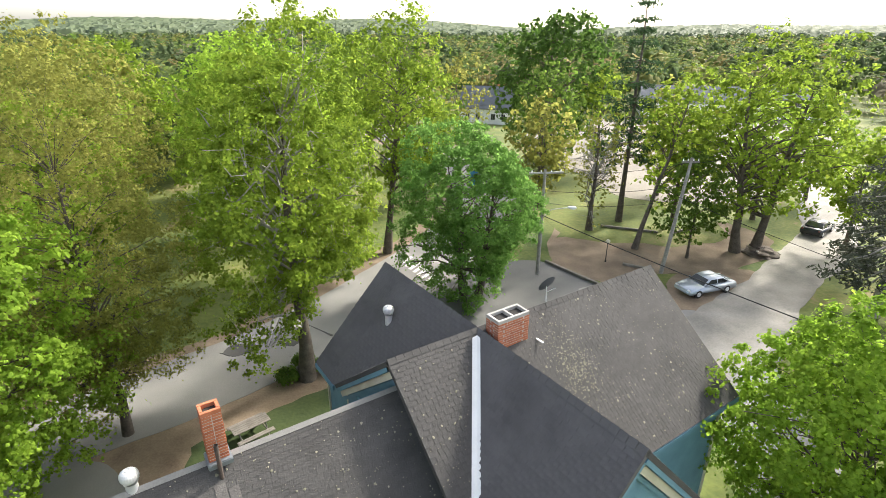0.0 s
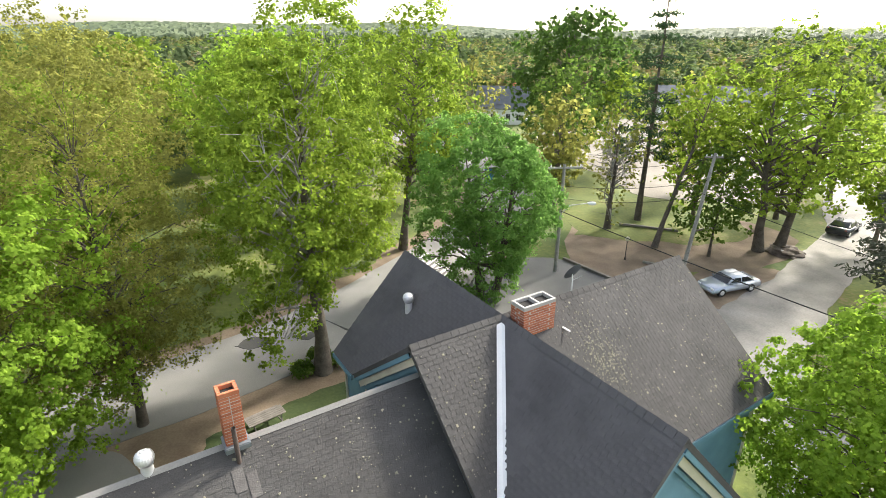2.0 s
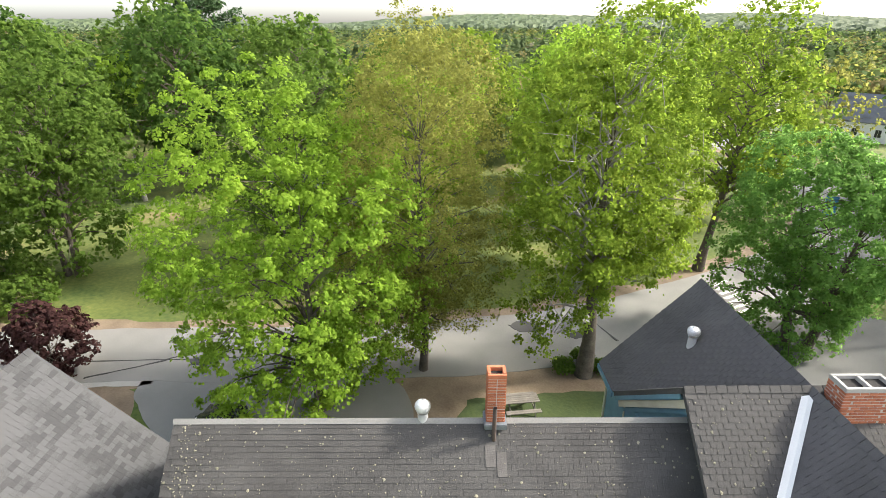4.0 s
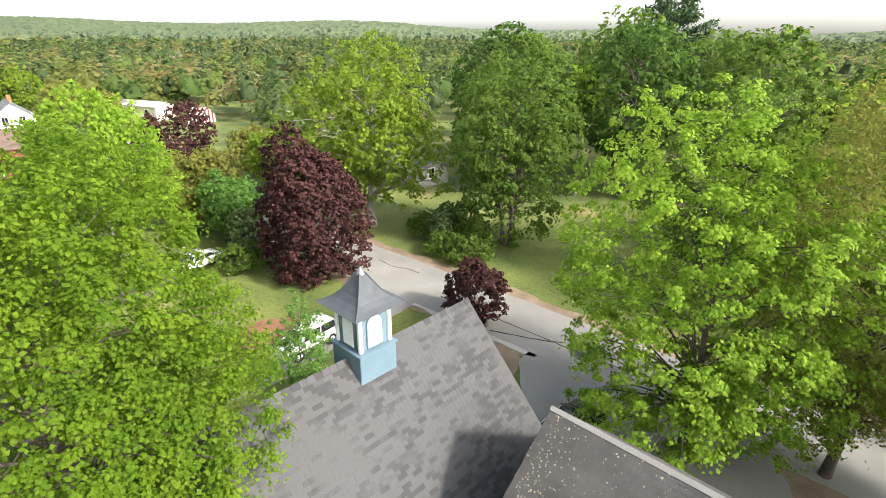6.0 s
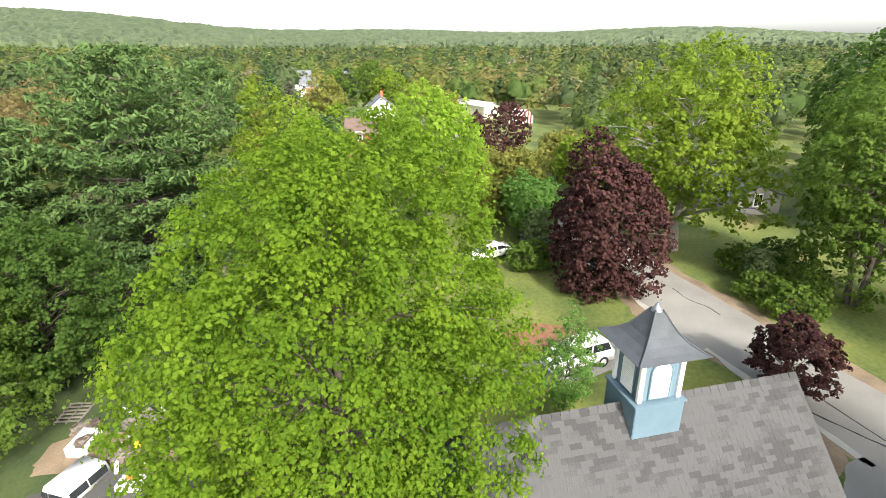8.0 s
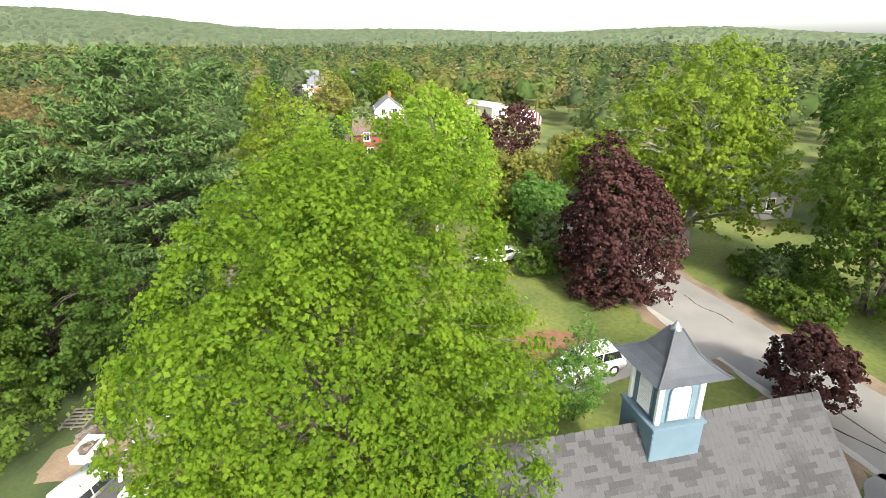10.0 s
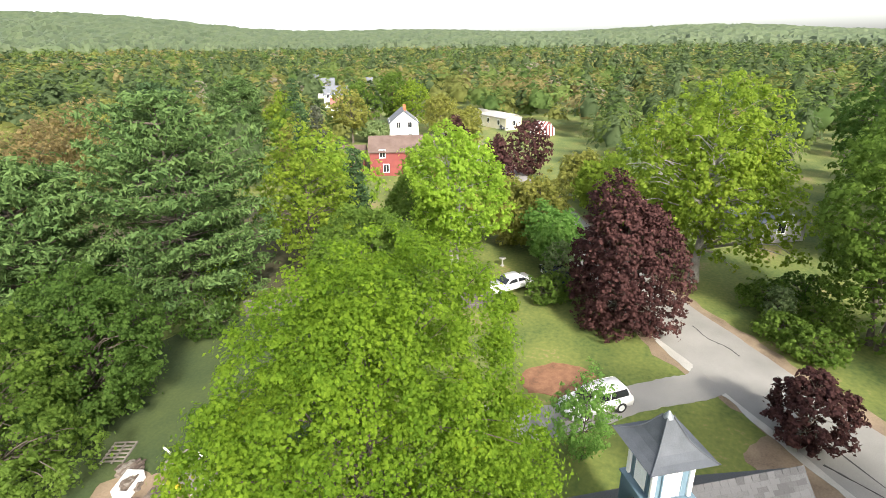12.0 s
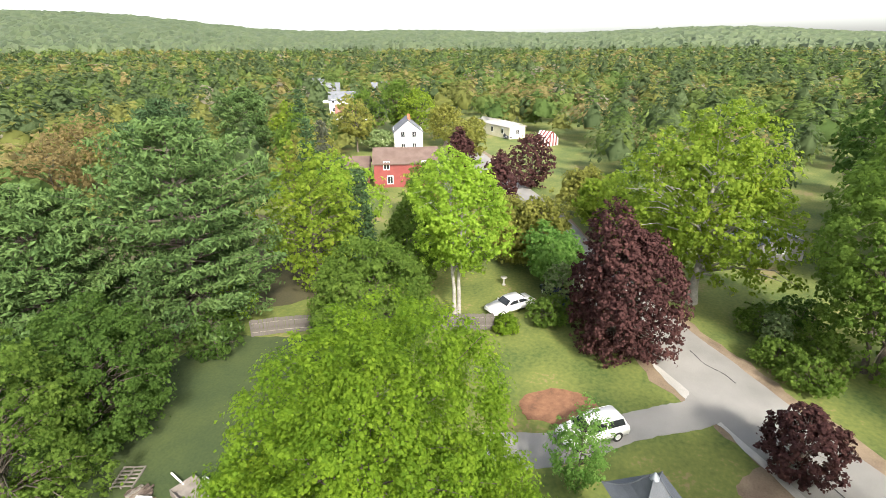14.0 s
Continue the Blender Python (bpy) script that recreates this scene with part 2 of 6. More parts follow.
def part(name, bm, mat, parent=None, label="", smooth=False):
    me = bpy.data.meshes.new(name)
    bmesh.ops.recalc_face_normals(bm, faces=bm.faces)
    bm.to_mesh(me)
    bm.free()
    me.materials.append(mat)
    if smooth:
        me.polygons.foreach_set("use_smooth", np.ones(len(me.polygons), dtype=bool))
    ob = new(name, me)
    if parent:
        ob.parent = parent
    if label:
        tagged(ob, label)
    return ob


def box(bm, cx, cy, cz, sx, sy, sz, bevel=0.0, m=None):
    mat = (m or Matrix()) @ Matrix.Translation((cx, cy, cz)) @ Matrix.Diagonal((sx, sy, sz, 1))
    r = bmesh.ops.create_cube(bm, size=1, matrix=mat)
    if bevel:
        es = list({e for v in r["verts"] for e in v.link_edges})
        bmesh.ops.bevel(bm, geom=es, offset=bevel, segments=2, affect="EDGES")
    return bm


def one_box(*a, **k):
    return box(bmesh.new(), *a, **k)


def prism(bm, poly, a, b):
    """Extrudes a closed polygon of 3D points by the vector from a to b."""
    d = Vector(b) - Vector(a)
    lo = [bm.verts.new(Vector(p)) for p in poly]
    hi = [bm.verts.new(Vector(p) + d) for p in poly]
    bm.faces.new(lo)
    bm.faces.new(hi[::-1])
    n = len(poly)
    for i in range(n):
        bm.faces.new((lo[i], hi[i], hi[(i + 1) % n], lo[(i + 1) % n]))
    return bm


def tube_np(pts, radii, sides=7):
    """A tapered tube along points: vertices and quads."""
    pts = np.asarray(pts, float)
    vs, fs = [], []
    for i, p in enumerate(pts):
        d = pts[min(i + 1, len(pts) - 1)] - pts[max(i - 1, 0)]
        d = d / (np.linalg.norm(d) + 1e-9)
        x = np.cross(d, (0.31, 0.9, 0.2))
        x /= np.linalg.norm(x) + 1e-9
        y = np.cross(d, x)
        a = np.linspace(0, 2 * np.pi, sides, endpoint=False)
        vs.append(p + radii[i] * (np.outer(np.cos(a), x) + np.outer(np.sin(a), y)))
    for i in range(len(pts) - 1):
        for j in range(sides):
            fs.append((i * sides + j, i * sides + (j + 1) % sides, (i + 1) * sides + (j + 1) % sides, (i + 1) * sides + j))
    return np.concatenate(vs), np.array(fs)


def join_np(chunks):
    vs, fs, o = [], [], 0
    for v, f in chunks:
        vs.append(v)
        fs.append(f + o)
        o += len(v)
    return np.concatenate(vs), np.concatenate(fs)


def tube(name, pts, radii, mat, parent=None, label="", sides=8):
    if not hasattr(radii, "__len__"):
        radii = [radii] * len(pts)
    v, f = tube_np(pts, radii, sides)
    return mesh_object(name, v, f, mat, parent, label, True)


def leaves(rng, c, size, up=0.6, slim=0.75, out=None, loose=1.0):
    """Small folded leaf blades at the points c."""
    n = len(c)
    nrm = rng.normal(size=(n, 3))
    nrm /= np.linalg.norm(nrm, axis=1)[:, None]
    nrm *= loose
    nrm[:, 2] += up
    if out is not None:
        nrm += out * 0.9
    nrm /= np.linalg.norm(nrm, axis=1)[:, None] + 1e-9
    a = rng.normal(size=(n, 3))
    a -= (a * nrm).sum(1)[:, None] * nrm
    a /= np.linalg.norm(a, axis=1)[:, None] + 1e-9
    b = np.cross(nrm, a)
    s = (size * rng.uniform(0.6, 1.35, n))[:, None]
    v = np.empty((n, 4, 3))
    v[:, 0] = c - a * s * 0.5
    v[:, 1] = c + b * s * 0.5 * slim + nrm * s * 0.12
    v[:, 2] = c + a * s * 0.55
    v[:, 3] = c - b * s * 0.5 * slim + nrm * s * 0.12
    return v.reshape(-1, 3), np.arange(4 * n).reshape(n, 4)[:, ::-1]


def lumpy(rng, dirs, amount):
    """An uneven radius by direction."""
    r = np.ones(len(dirs))
    for _ in range(7):
        k = rng.normal(size=3) * rng.uniform(1.2, 4.0)
        r += amount / 2.2 * np.sin(dirs @ k + rng.uniform(0, 6.28))
    return r


def crown_clusters(rng, n, radii, shape, taper=0.2):
    """Where the leaf clusters of a crown sit, relative to its middle. shape: dome, oval, or open."""
    d = rng.normal(size=(n, 3))
    d /= np.linalg.norm(d, axis=1)[:, None]
    if shape == "dome":                                                            # full shoulders
        d = d / ((np.hypot(d[:, 0], d[:, 1]) ** 2.5 + np.abs(d[:, 2]) ** 2.5) ** 0.4)[:, None]
    low = {"dome": 0.75, "oval": 1.0, "open": 1.0}[shape]
    depth = rng.uniform(0.0, 1.0, n) ** {"dome": 0.33, "oval": 0.36, "open": 0.55}[shape]
    r = lumpy(rng, d, 0.06 if shape == "dome" else 0.2) * (0.35 + 0.65 * depth)
    p = d * r[:, None] * np.asarray(radii)
    p[:, 2] *= np.where(d[:, 2] < 0, low, 1.0)
    p[:, :2] *= (1 - taper * np.maximum(d[:, 2], 0) - (0.32 if shape == "dome" else 0.0) * np.clip(-d[:, 2], 0, 1) ** 1.5)[:, None]
    return p, d


def tree(name, x, y, h, radii, leaf, label, clusters=300, per=60, size=0.28, shape="dome", bark="bark", trunk=0.25, clump=0.75,
         lean=(0, 0), mid=None, seed=1, forks=1, bare=0, category="tree", z=0.0, group="", taper=0.15, clear_of=None):
    """A broadleaf tree: tapered trunk, limbs that reach into the crown, and leaf clusters; clear_of says where no leaves grow."""
    clusters, per, clump = int(clusters * 2.5), int(per * 0.42), clump * 0.44      # many small tufts
    if math.hypot(x, y) > 38:                                                               # coarser when far off
        near = math.hypot(x, y) < 58
        per, size = int(per * (0.4 if near else 0.2)), size * (1.33 if near else 1.85)
    rng = np.random.default_rng(seed)
    root = new(name)
    root.location = (x, y, z)
    tagged(root, label, category, group)
    mid = mid if mid is not None else h - radii[2]
    centre = np.array((lean[0], lean[1], mid))
    p, d = crown_clusters(rng, clusters, radii, shape, taper)
    p = p + centre
    p[:, 2] = np.maximum(p[:, 2], 0.5)
    if clear_of is not None:
        free = ~clear_of(p[:, 0] + x, p[:, 1] + y, p[:, 2])
        p, d = p[free], d[free]
        clusters = len(p)
    stems = []
    for i in range(forks):
        off = np.array((0, 0, 0)) if forks == 1 else np.array((math.cos(i * 6.28 / forks), math.sin(i * 6.28 / forks), 0)) * trunk * 2.2
        top = np.array((lean[0], lean[1], mid + radii[2] * 0.5)) + off * 3
        pts = [off + (top - off) * t + rng.normal(size=3) * 0.06 * (t > 0) * np.array((1, 1, 0.2)) for t in np.linspace(0, 1, 8)]
        rad = [trunk * (1.35 if t == 0 else 1.0) * (1 - 0.88 * t) for t in np.linspace(0, 1, 8)]
        stems.append((np.array(pts), rad))
    v, f = join_np([tube_np(a, b, 10) for a, b in stems])
    mesh_object("trunk", v, f, M[bark], root, smooth=True)
    limbs = []
    pick = rng.permutation(clusters)[: max(12, min(90, clusters // 8))]
    for j in pick:
        a, b = stems[rng.integers(len(stems))]
        end = p[j]
        t = np.clip((end[2] - 0.45 * np.linalg.norm(end[:2] - centre[:2])) / max(a[-1][2], 0.1), 0.22, 0.95)
        k = t * 7
        i = min(int(k), 6)
        st = a[i] + (a[i + 1] - a[i]) * (k - i)
        r0 = max(0.02, trunk * (1 - 0.88 * t) * 0.42)
        m1 = st + (end - st) * 0.4 + np.array((0, 0, 0.12 * np.linalg.norm(end - st)))
        m2 = st + (end - st) * 0.75 + rng.normal(size=3) * 0.2 + np.array((0, 0, 0.1 * np.linalg.norm(end - st)))
        limbs.append(tube_np((st, m1, m2, end), (r0, r0 * 0.7, r0 * 0.4, 0.012), 5))
    for j in range(bare):
        a, b = stems[rng.integers(len(stems))]
        i = rng.integers(3, 7)
        end = p[rng.integers(clusters)] * 0.96
        m1 = a[i] + (end - a[i]) * 0.5 + rng.normal(size=3) * 0.35
        limbs.append(tube_np((a[i], m1, end), (0.07, 0.045, 0.015), 4))
        for _ in range(4):
            q = a[i] + (end - a[i]) * rng.uniform(0.4, 1)
            limbs.append(tube_np((q, q + rng.normal(size=3) * 0.5 + np.array((0, 0, 0.6)), q + rng.normal(size=3) * 0.9 + np.array((0, 0, 1.0))), (0.03, 0.02, 0.008), 4))
    v, f = join_np(limbs)
    tagged(mesh_object("branchwork", v, f, M["bark_grey" if bare else bark], root, smooth=True), kind="stuff")
    n = clusters * per
    own = np.repeat(np.arange(clusters), per)
    cs = clump * rng.uniform(0.6, 1.3, clusters)[own]
    off = rng.normal(size=(n, 3)) * np.array((0.55, 0.55, 0.34)) * cs[:, None]
    face = off / (np.linalg.norm(off, axis=1)[:, None] + 1e-6)                      # each tuft opens outwards like a rosette
    off[:, 2] -= 0.25 * (off[:, 0] ** 2 + off[:, 1] ** 2) / np.maximum(cs, 0.1)
    v, f = leaves(rng, p[own] + off, size, 0.5, 0.8, d[own] * 0.45 + face * 0.75, 0.8)
    mesh_object("crown", v, f, M[leaf], root)
    return root


def conifer(name, x, y, h, r, leaf, label, seed=1, whorls=16, per=6, tufts=26, size=0.5, low=0.15, profile="pine", bark="bark", trunk=0.3, category="tree", droop=0.1):
    """A conifer: straight trunk, whorls of limbs and flattened sprays of needles along them."""
    rng = np.random.default_rng(seed)
    root = new(name)
    root.location = (x, y, 0)
    tagged(root, label, category)
    mesh_object("trunk", *tube_np([(rng.normal() * 0.08 * (i > 0), rng.normal() * 0.08 * (i > 0), h * i / 7) for i in range(8)], [trunk * (1.3 if i == 0 else 1) * (1 - 0.93 * i / 7) for i in range(8)], 9), M[bark], root, smooth=True)
    limbs, cen, outs = [], [], []
    for w in range(whorls):
        t = (w + rng.uniform(-0.3, 0.3)) / (whorls - 1)
        zz = h * (low + (0.98 - low) * np.clip(t, 0, 1))
        if profile == "pine":
            t = min(max(t, 0.0), 1.0)
            reach = r * (0.55 + 0.45 * math.sin(math.pi * min(1, 0.25 + 0.75 * t)) if t < 0.6 else 1.0 - ((t - 0.6) / 0.4) ** 1.6 * 0.82)
        else:
            reach = r * max(0.0, 1 - t) ** 0.85 + 0.25
        for b in range(per):
            ang = b * 6.283 / per + rng.uniform(-0.5, 0.5)
            ln = reach * rng.uniform(0.62, 1.12)
            dv = np.array((math.cos(ang), math.sin(ang), 0))
            st = np.array((0, 0, zz))
            e = st + dv * ln + np.array((0, 0, ln * ((0.12 + 0.3 * t) if profile == "pine" else -droop)))
            m1 = (st + e) / 2 - np.array((0, 0, ln * 0.08))
            r0 = 0.025 + 0.016 * ln
            limbs.append(tube_np((st, m1, e), (r0, r0 * 0.6, 0.012), 5))
            k = max(4, int(tufts * ln / r))
            s = rng.uniform(0.22, 1.02, k)[:, None] ** 0.7
            c = np.where(s < 0.5, st + (m1 - st) * s * 2, m1 + (e - m1) * (s - 0.5) * 2)
            side = np.cross(dv, (0, 0, 1.0))
            c = c + side * (rng.normal(size=(k, 1)) * 0.17 * ln * (1.1 - 0.6 * s)) + rng.normal(size=(k, 3)) * np.array((0.1, 0.1, 0.07))
            cen.append(c)
    v, f = join_np(limbs)
    tagged(mesh_object("branchwork", v, f, M[bark], root, smooth=True), kind="stuff")
    cen = np.concatenate(cen)
    per_tuft = 5
    n = len(cen) * per_tuft
    c = np.repeat(cen, per_tuft, 0) + rng.normal(size=(n, 3)) * np.array((0.6, 0.6, 0.28)) * size
    v, f = leaves(rng, c, size * 1.08, 0.75, 0.32)
    mesh_object("crown", v, f, M[leaf], root)
    return root

# ---- ground ----
def heading(x, y):
    """Degrees to the left of +y."""
    return np.degrees(np.arctan2(-np.asarray(x, float), np.asarray(y, float)))


def hill(x, y):
    """The land: level round the houses, with wooded hills far off."""
    x, y = np.asarray(x, float), np.asarray(y, float)
    r, a = np.hypot(x, y), heading(x, y)
    d = np.mod(a - 153 + 180, 360) - 180
    high = 34 + 98 * np.exp(-(d / 36.0) ** 2) + 18 * np.sin(np.radians(a * 5.0)) + 9 * np.sin(np.radians(a * 13.0 + 40))
    s = np.clip((r - 600) / 2300, 0, 1)
    return high * s * s * (3 - 2 * s)


def polar(r, a):
    rr, aa = np.meshgrid(r, a, indexing="ij")
    return -rr * np.sin(np.radians(aa)), rr * np.cos(np.radians(aa))


def grid_faces(n, m, wrap):
    i, j = np.meshgrid(np.arange(n - 1), np.arange(m if wrap else m - 1), indexing="ij")
    k = (j + 1) % m
    return np.stack((i * m + j, i * m + k, (i + 1) * m + k, (i + 1) * m + j), -1).reshape(-1, 4)


radii_g = np.concatenate(([0.01], np.geomspace(4, 4600, 110)))
gx, gy = polar(radii_g, np.arange(0, 360, 2.0))
gz = hill(gx, gy)
ground = mesh_object("ground", np.stack((gx, gy, gz), -1).reshape(-1, 3), grid_faces(len(radii_g), 180, True), M["grass"], smooth=True)
tagged(ground, "mown green lawn with worn brownish patches", "ground", kind="structure")


def smooth_line(pts, n=10):
    pts = [np.array(p, float) for p in pts]
    out = []
    for i in range(len(pts) - 1):
        p0, p1, p2, p3 = pts[max(i - 1, 0)], pts[i], pts[i + 1], pts[min(i + 2, len(pts) - 1)]
        for t in np.linspace(0, 1, n, endpoint=False):
            out.append(0.5 * (2 * p1 + (p2 - p0) * t + (2 * p0 - 5 * p1 + 4 * p2 - p3) * t * t + (3 * p1 - p0 - 3 * p2 + p3) * t ** 3))
    return np.array(out + [pts[-1]])


def ribbon(name, line, widths, mat, z, label, category, ragged=0.0, seed=3, lift=0.0):
    """A strip along a line, with a little thickness; ragged edges wander."""
    rng = np.random.default_rng(seed)
    c = smooth_line(line)
    w = np.interp(np.linspace(0, 1, len(c)), np.linspace(0, 1, len(widths)), widths) / 2
    t = np.gradient(c, axis=0)
    t /= np.linalg.norm(t, axis=1)[:, None]
    nrm = np.stack((-t[:, 1], t[:, 0]), -1)
    wob = lambda: np.convolve(rng.normal(size=len(c) + 4), np.ones(5) / 5, "valid") * ragged * 1.6
    a, b = c + nrm * (w + wob())[:, None], c - nrm * (w + wob())[:, None]
    mid = np.full(len(c), z)
    v = np.concatenate([np.column_stack((a, mid - 0.06)), np.column_stack((a, mid)), np.column_stack((c, mid + lift)), np.column_stack((b, mid)), np.column_stack((b, mid - 0.06))])
    n = len(c)
    i = np.arange(n - 1)
    f = np.concatenate([np.stack((k * n + i, k * n + i + 1, (k + 1) * n + i + 1, (k + 1) * n + i), -1) for k in range(4)])
    return tagged(mesh_object(name, v, f, mat), label, category, kind="structure")


def patch(name, pts, mat, z, label, category, ragged=0.3, seed=5):
    """A flat area with an uneven outline."""
    rng = np.random.default_rng(seed)
    c = smooth_line(list(pts) + [pts[0]], 8)[:-1]
    c = c + np.stack([np.convolve(rng.normal(size=len(c) + 2), np.ones(3) / 3, "valid") for _ in (0, 1)], -1) * ragged
    bm = bmesh.new()
    prism(bm, [(p[0], p[1], z - 0.06) for p in c], (0, 0, 0), (0, 0, 0.06))
    return tagged(part(name, bm, mat), label, category, kind="structure")


STREET = [(-130, -52), (-100, -33), (-79, -19), (-62, -9.5), (-47, -0.5), (-38.6, 5.6), (-31, 11.3), (-22, 17.4), (-13, 24.6), (-7, 31.5), (-1.5, 40), (3.5, 50), (6, 62), (4, 78), (-6, 96), (-20, 118)]
ribbon("verge", STREET, [7.8, 7.8, 7.7, 8.6, 10.4, 11, 11], M["dirt"], 0.012, "sandy brown verge along the street", "verge", 0.5, 7)
ribbon("road", STREET, [5.8, 5.8, 5.8, 6.1, 7.0, 8.2, 8.2], M["asphalt"], 0.035, "worn grey asphalt street with pale patches", "road", 0.14, 3, 0.05)
ribbon("road", [(13.6, 37.4), (15.2, 34), (17.5, 28), (17.2, 20), (16.5, 8), (16, -6)], [5, 7, 7, 5, 5, 5], M["asphalt"], 0.028, "grey paved side lane beside the house", "road", 0.25, 9)
ribbon("road", [(13.5, 26.0), (19, 28.6), (24.6, 34.4), (30.6, 39.8), (37, 46), (44, 55), (51, 66), (57, 80)], [6, 6.2, 5.2, 4.6, 4.8, 6, 8, 10], M["lane"], 0.041, "patched grey back lane with sandy edges", "road", 0.3, 11)
ribbon("sidewalk", [(-63, -14.8), (-48.5, -5.2), (-42.3, -0.9), (-38.2, 2.0), (-36.6, 3.2)], [0.7, 0.8, 0.8, 1.0, 1.3], M["concrete"], 0.03, "pale sandy strip at the lawn's edge", "pavement", 0.1, 13)
ribbon("sidewalk", [(-35.6, 4.2), (-33, 6.0), (-29.5, 8.6), (-27, 10.6)], [0.8, 0.6, 0.6, 0.5], M["concrete"], 0.03, "pale worn strip beside the street", "pavement", 0.1, 15)
ribbon("driveway", [(-37.4, 3.8), (-36.0, 2.8), (-34.0, 0.2), (-31.2, -3.0), (-28.6, -6.0), (-27.0, -9.5)], [3.6, 2.7, 2.6, 2.7, 3.0, 3.4], M["asphalt"], 0.032, "curved grey driveway across the lawn", "driveway", 0.1, 17)
patch("driveway", [(-29.5, 13.5), (-27.2, 9.8), (-24, 8.6), (-19, 8.6), (-14.5, 11.0), (-12.5, 15.5), (-16, 18.2), (-20, 17.0)], M["asphalt"], 0.03, "paved apron beside the barn", "driveway", 0.1, 19)
patch("lawn_edge", [(-32.5, 6.9), (-29.6, 8.7), (-26.9, 9.4), (-25.2, 8.2), (-27, 6.2), (-30, 4.8)], M["dirt"], 0.02, "bare brown soil at the lawn's corner", "soil", 0.3, 21)
for i, line in enumerate(([(-44.2, 2.4), (-42.6, 3.4), (-41.6, 4.8), (-40.6, 5.4)], [(-30.5, 8.6), (-28.6, 11.5), (-27.4, 14.2)], [(-17.5, 19.2), (-16.6, 21.6), (-17.2, 24.0)], [(-36, 6.4), (-30, 10.9), (-24, 15.4)], [(-6.5, 29.2), (-8.8, 30.8), (-10.2, 31.2)])):
    ribbon("road_crack", line, [0.05, 0.09, 0.05], M["tar"], 0.088, "thin dark crack in the street", "crack", 0.06, 50 + i)
for i, (x, y, r) in enumerate(((-36.6, 8.2, 0.8), (-26.4, 13.2, 0.7), (-12.0, 27.5, 1.1), (-9.0, 28.4, 0.8))):
    patch("road_patch", [(x - r, y - r * 0.4), (x, y - r * 0.6), (x + r, y + 0.1), (x + r * 0.5, y + r * 0.6), (x - r * 0.7, y + r * 0.5)], M["asphalt_dark"], 0.084, "dark repair patch in the street", "road patch", 0.08, 60 + i)
patch("lawn", [(21.5, 23.5), (25.5, 28.5), (30.5, 34), (36, 36), (37, 26), (30, 18), (23, 17)], M["grass"], 0.02, "shaded lawn beside the back lane", "lawn", 0.3, 39)
patch("pavement", [(-1.5, 35.5), (3, 41), (9.4, 41.4), (13.2, 36.6), (14, 28), (7, 24.5), (1.5, 28.5)], M["asphalt_mid"], 0.024, "dark paved strip before the house", "pavement", 0.2, 41)
patch("soil", [(17.2, 32.6), (19.5, 38.6), (24.5, 40.4), (27.4, 38.8), (22.5, 33.6)], M["dirt"], 0.036, "sandy soil beside the parked car", "soil", 0.3, 43)
patch("mulch_bed", [(-31.0, -7.6), (-32.8, -8.8), (-34.8, -7.2), (-34.9, -4.2), (-33.2, -3.0), (-31.8, -4.2)], M["mulch"], 0.04, "round bed of reddish brown bark mulch", "mulch bed", 0.25, 23)
patch("parking_lot", [(22, 62), (34, 58), (48, 68), (62, 84), (82, 104), (84, 122), (60, 124), (30, 120), (17, 104), (17, 80)], M["sand"], 0.022, "wide pale sandy parking lot", "parking lot", 0.8, 25)
patch("lawn", [(12, 47.5), (20, 45.5), (27.5, 47), (31, 55), (26, 60), (14, 60)], M["grass"], 0.019, "shaded grass under the trees by the lot", "lawn", 0.6, 45)
patch("soil", [(9.8, 42.2), (13.4, 37.2), (18, 39.6), (24, 38.5), (31, 44), (32, 50), (24, 56), (14, 54)], M["dirt"], 0.015, "brown soil and leaf litter under trees", "soil", 0.6, 27)
patch("soil", [(-15.5, 20.5), (-10, 24.2), (-5.4, 28.0), (-3.0, 26.2), (-7, 21.5), (-9.5, 17.2), (-14, 14.5)], M["dirt"], 0.013, "bare dry soil in the side yard", "soil", 0.5, 29)
patch("yard_grass", [(-11.5, 19.2), (-6.4, 23.6), (-3.0, 24.4), (-1.6, 19.5), (-5, 14.5), (-9, 14)], M["dark_shaded_grass"], 0.022, "patch of worn grass beside the house", "lawn", 0.35, 31)
# dark yard surface; its tone also takes in the shade lying over it
patch("gravel_yard", [(-9, -16), (-14.5, -16.5), (-15.6, -19.5), (-14.6, -22.6), (-12.4, -24.6), (-10, -24.2), (-6, -20)], M["asphalt_dark"], 0.02, "dark gravel yard behind the barn", "yard", 0.4, 33)
patch("soil", [(-14.8, -19.6), (-16.6, -20.0), (-17.6, -23), (-16.6, -25.6), (-14.6, -26.6), (-13.4, -25.8), (-15.2, -22.6)], M["dirt"], 0.018, "trodden brown soil under yard scrap", "soil", 0.4, 47)
# darker grass sheet paints the tree shade over this part of the lawn
patch("dark_shaded_grass", [(-8, -23.5), (-13, -22), (-18.5, -20), (-24, -17), (-30, -19), (-34, -26), (-32, -34), (-22, -37), (-10, -38), (-6, -31)], M["dark_shaded_grass"], 0.014, "dark green grass with tree shade painted in, behind the yard", "lawn", 0.9, 37)
patch("forest_floor", [(-20, -34), (-30, -37), (-38, -34), (-46, -29), (-58, -40), (-60, -66), (-30, -70), (-12, -56)], M["forest_floor"], 0.012, "shaded brown forest floor", "soil", 1.0, 35)

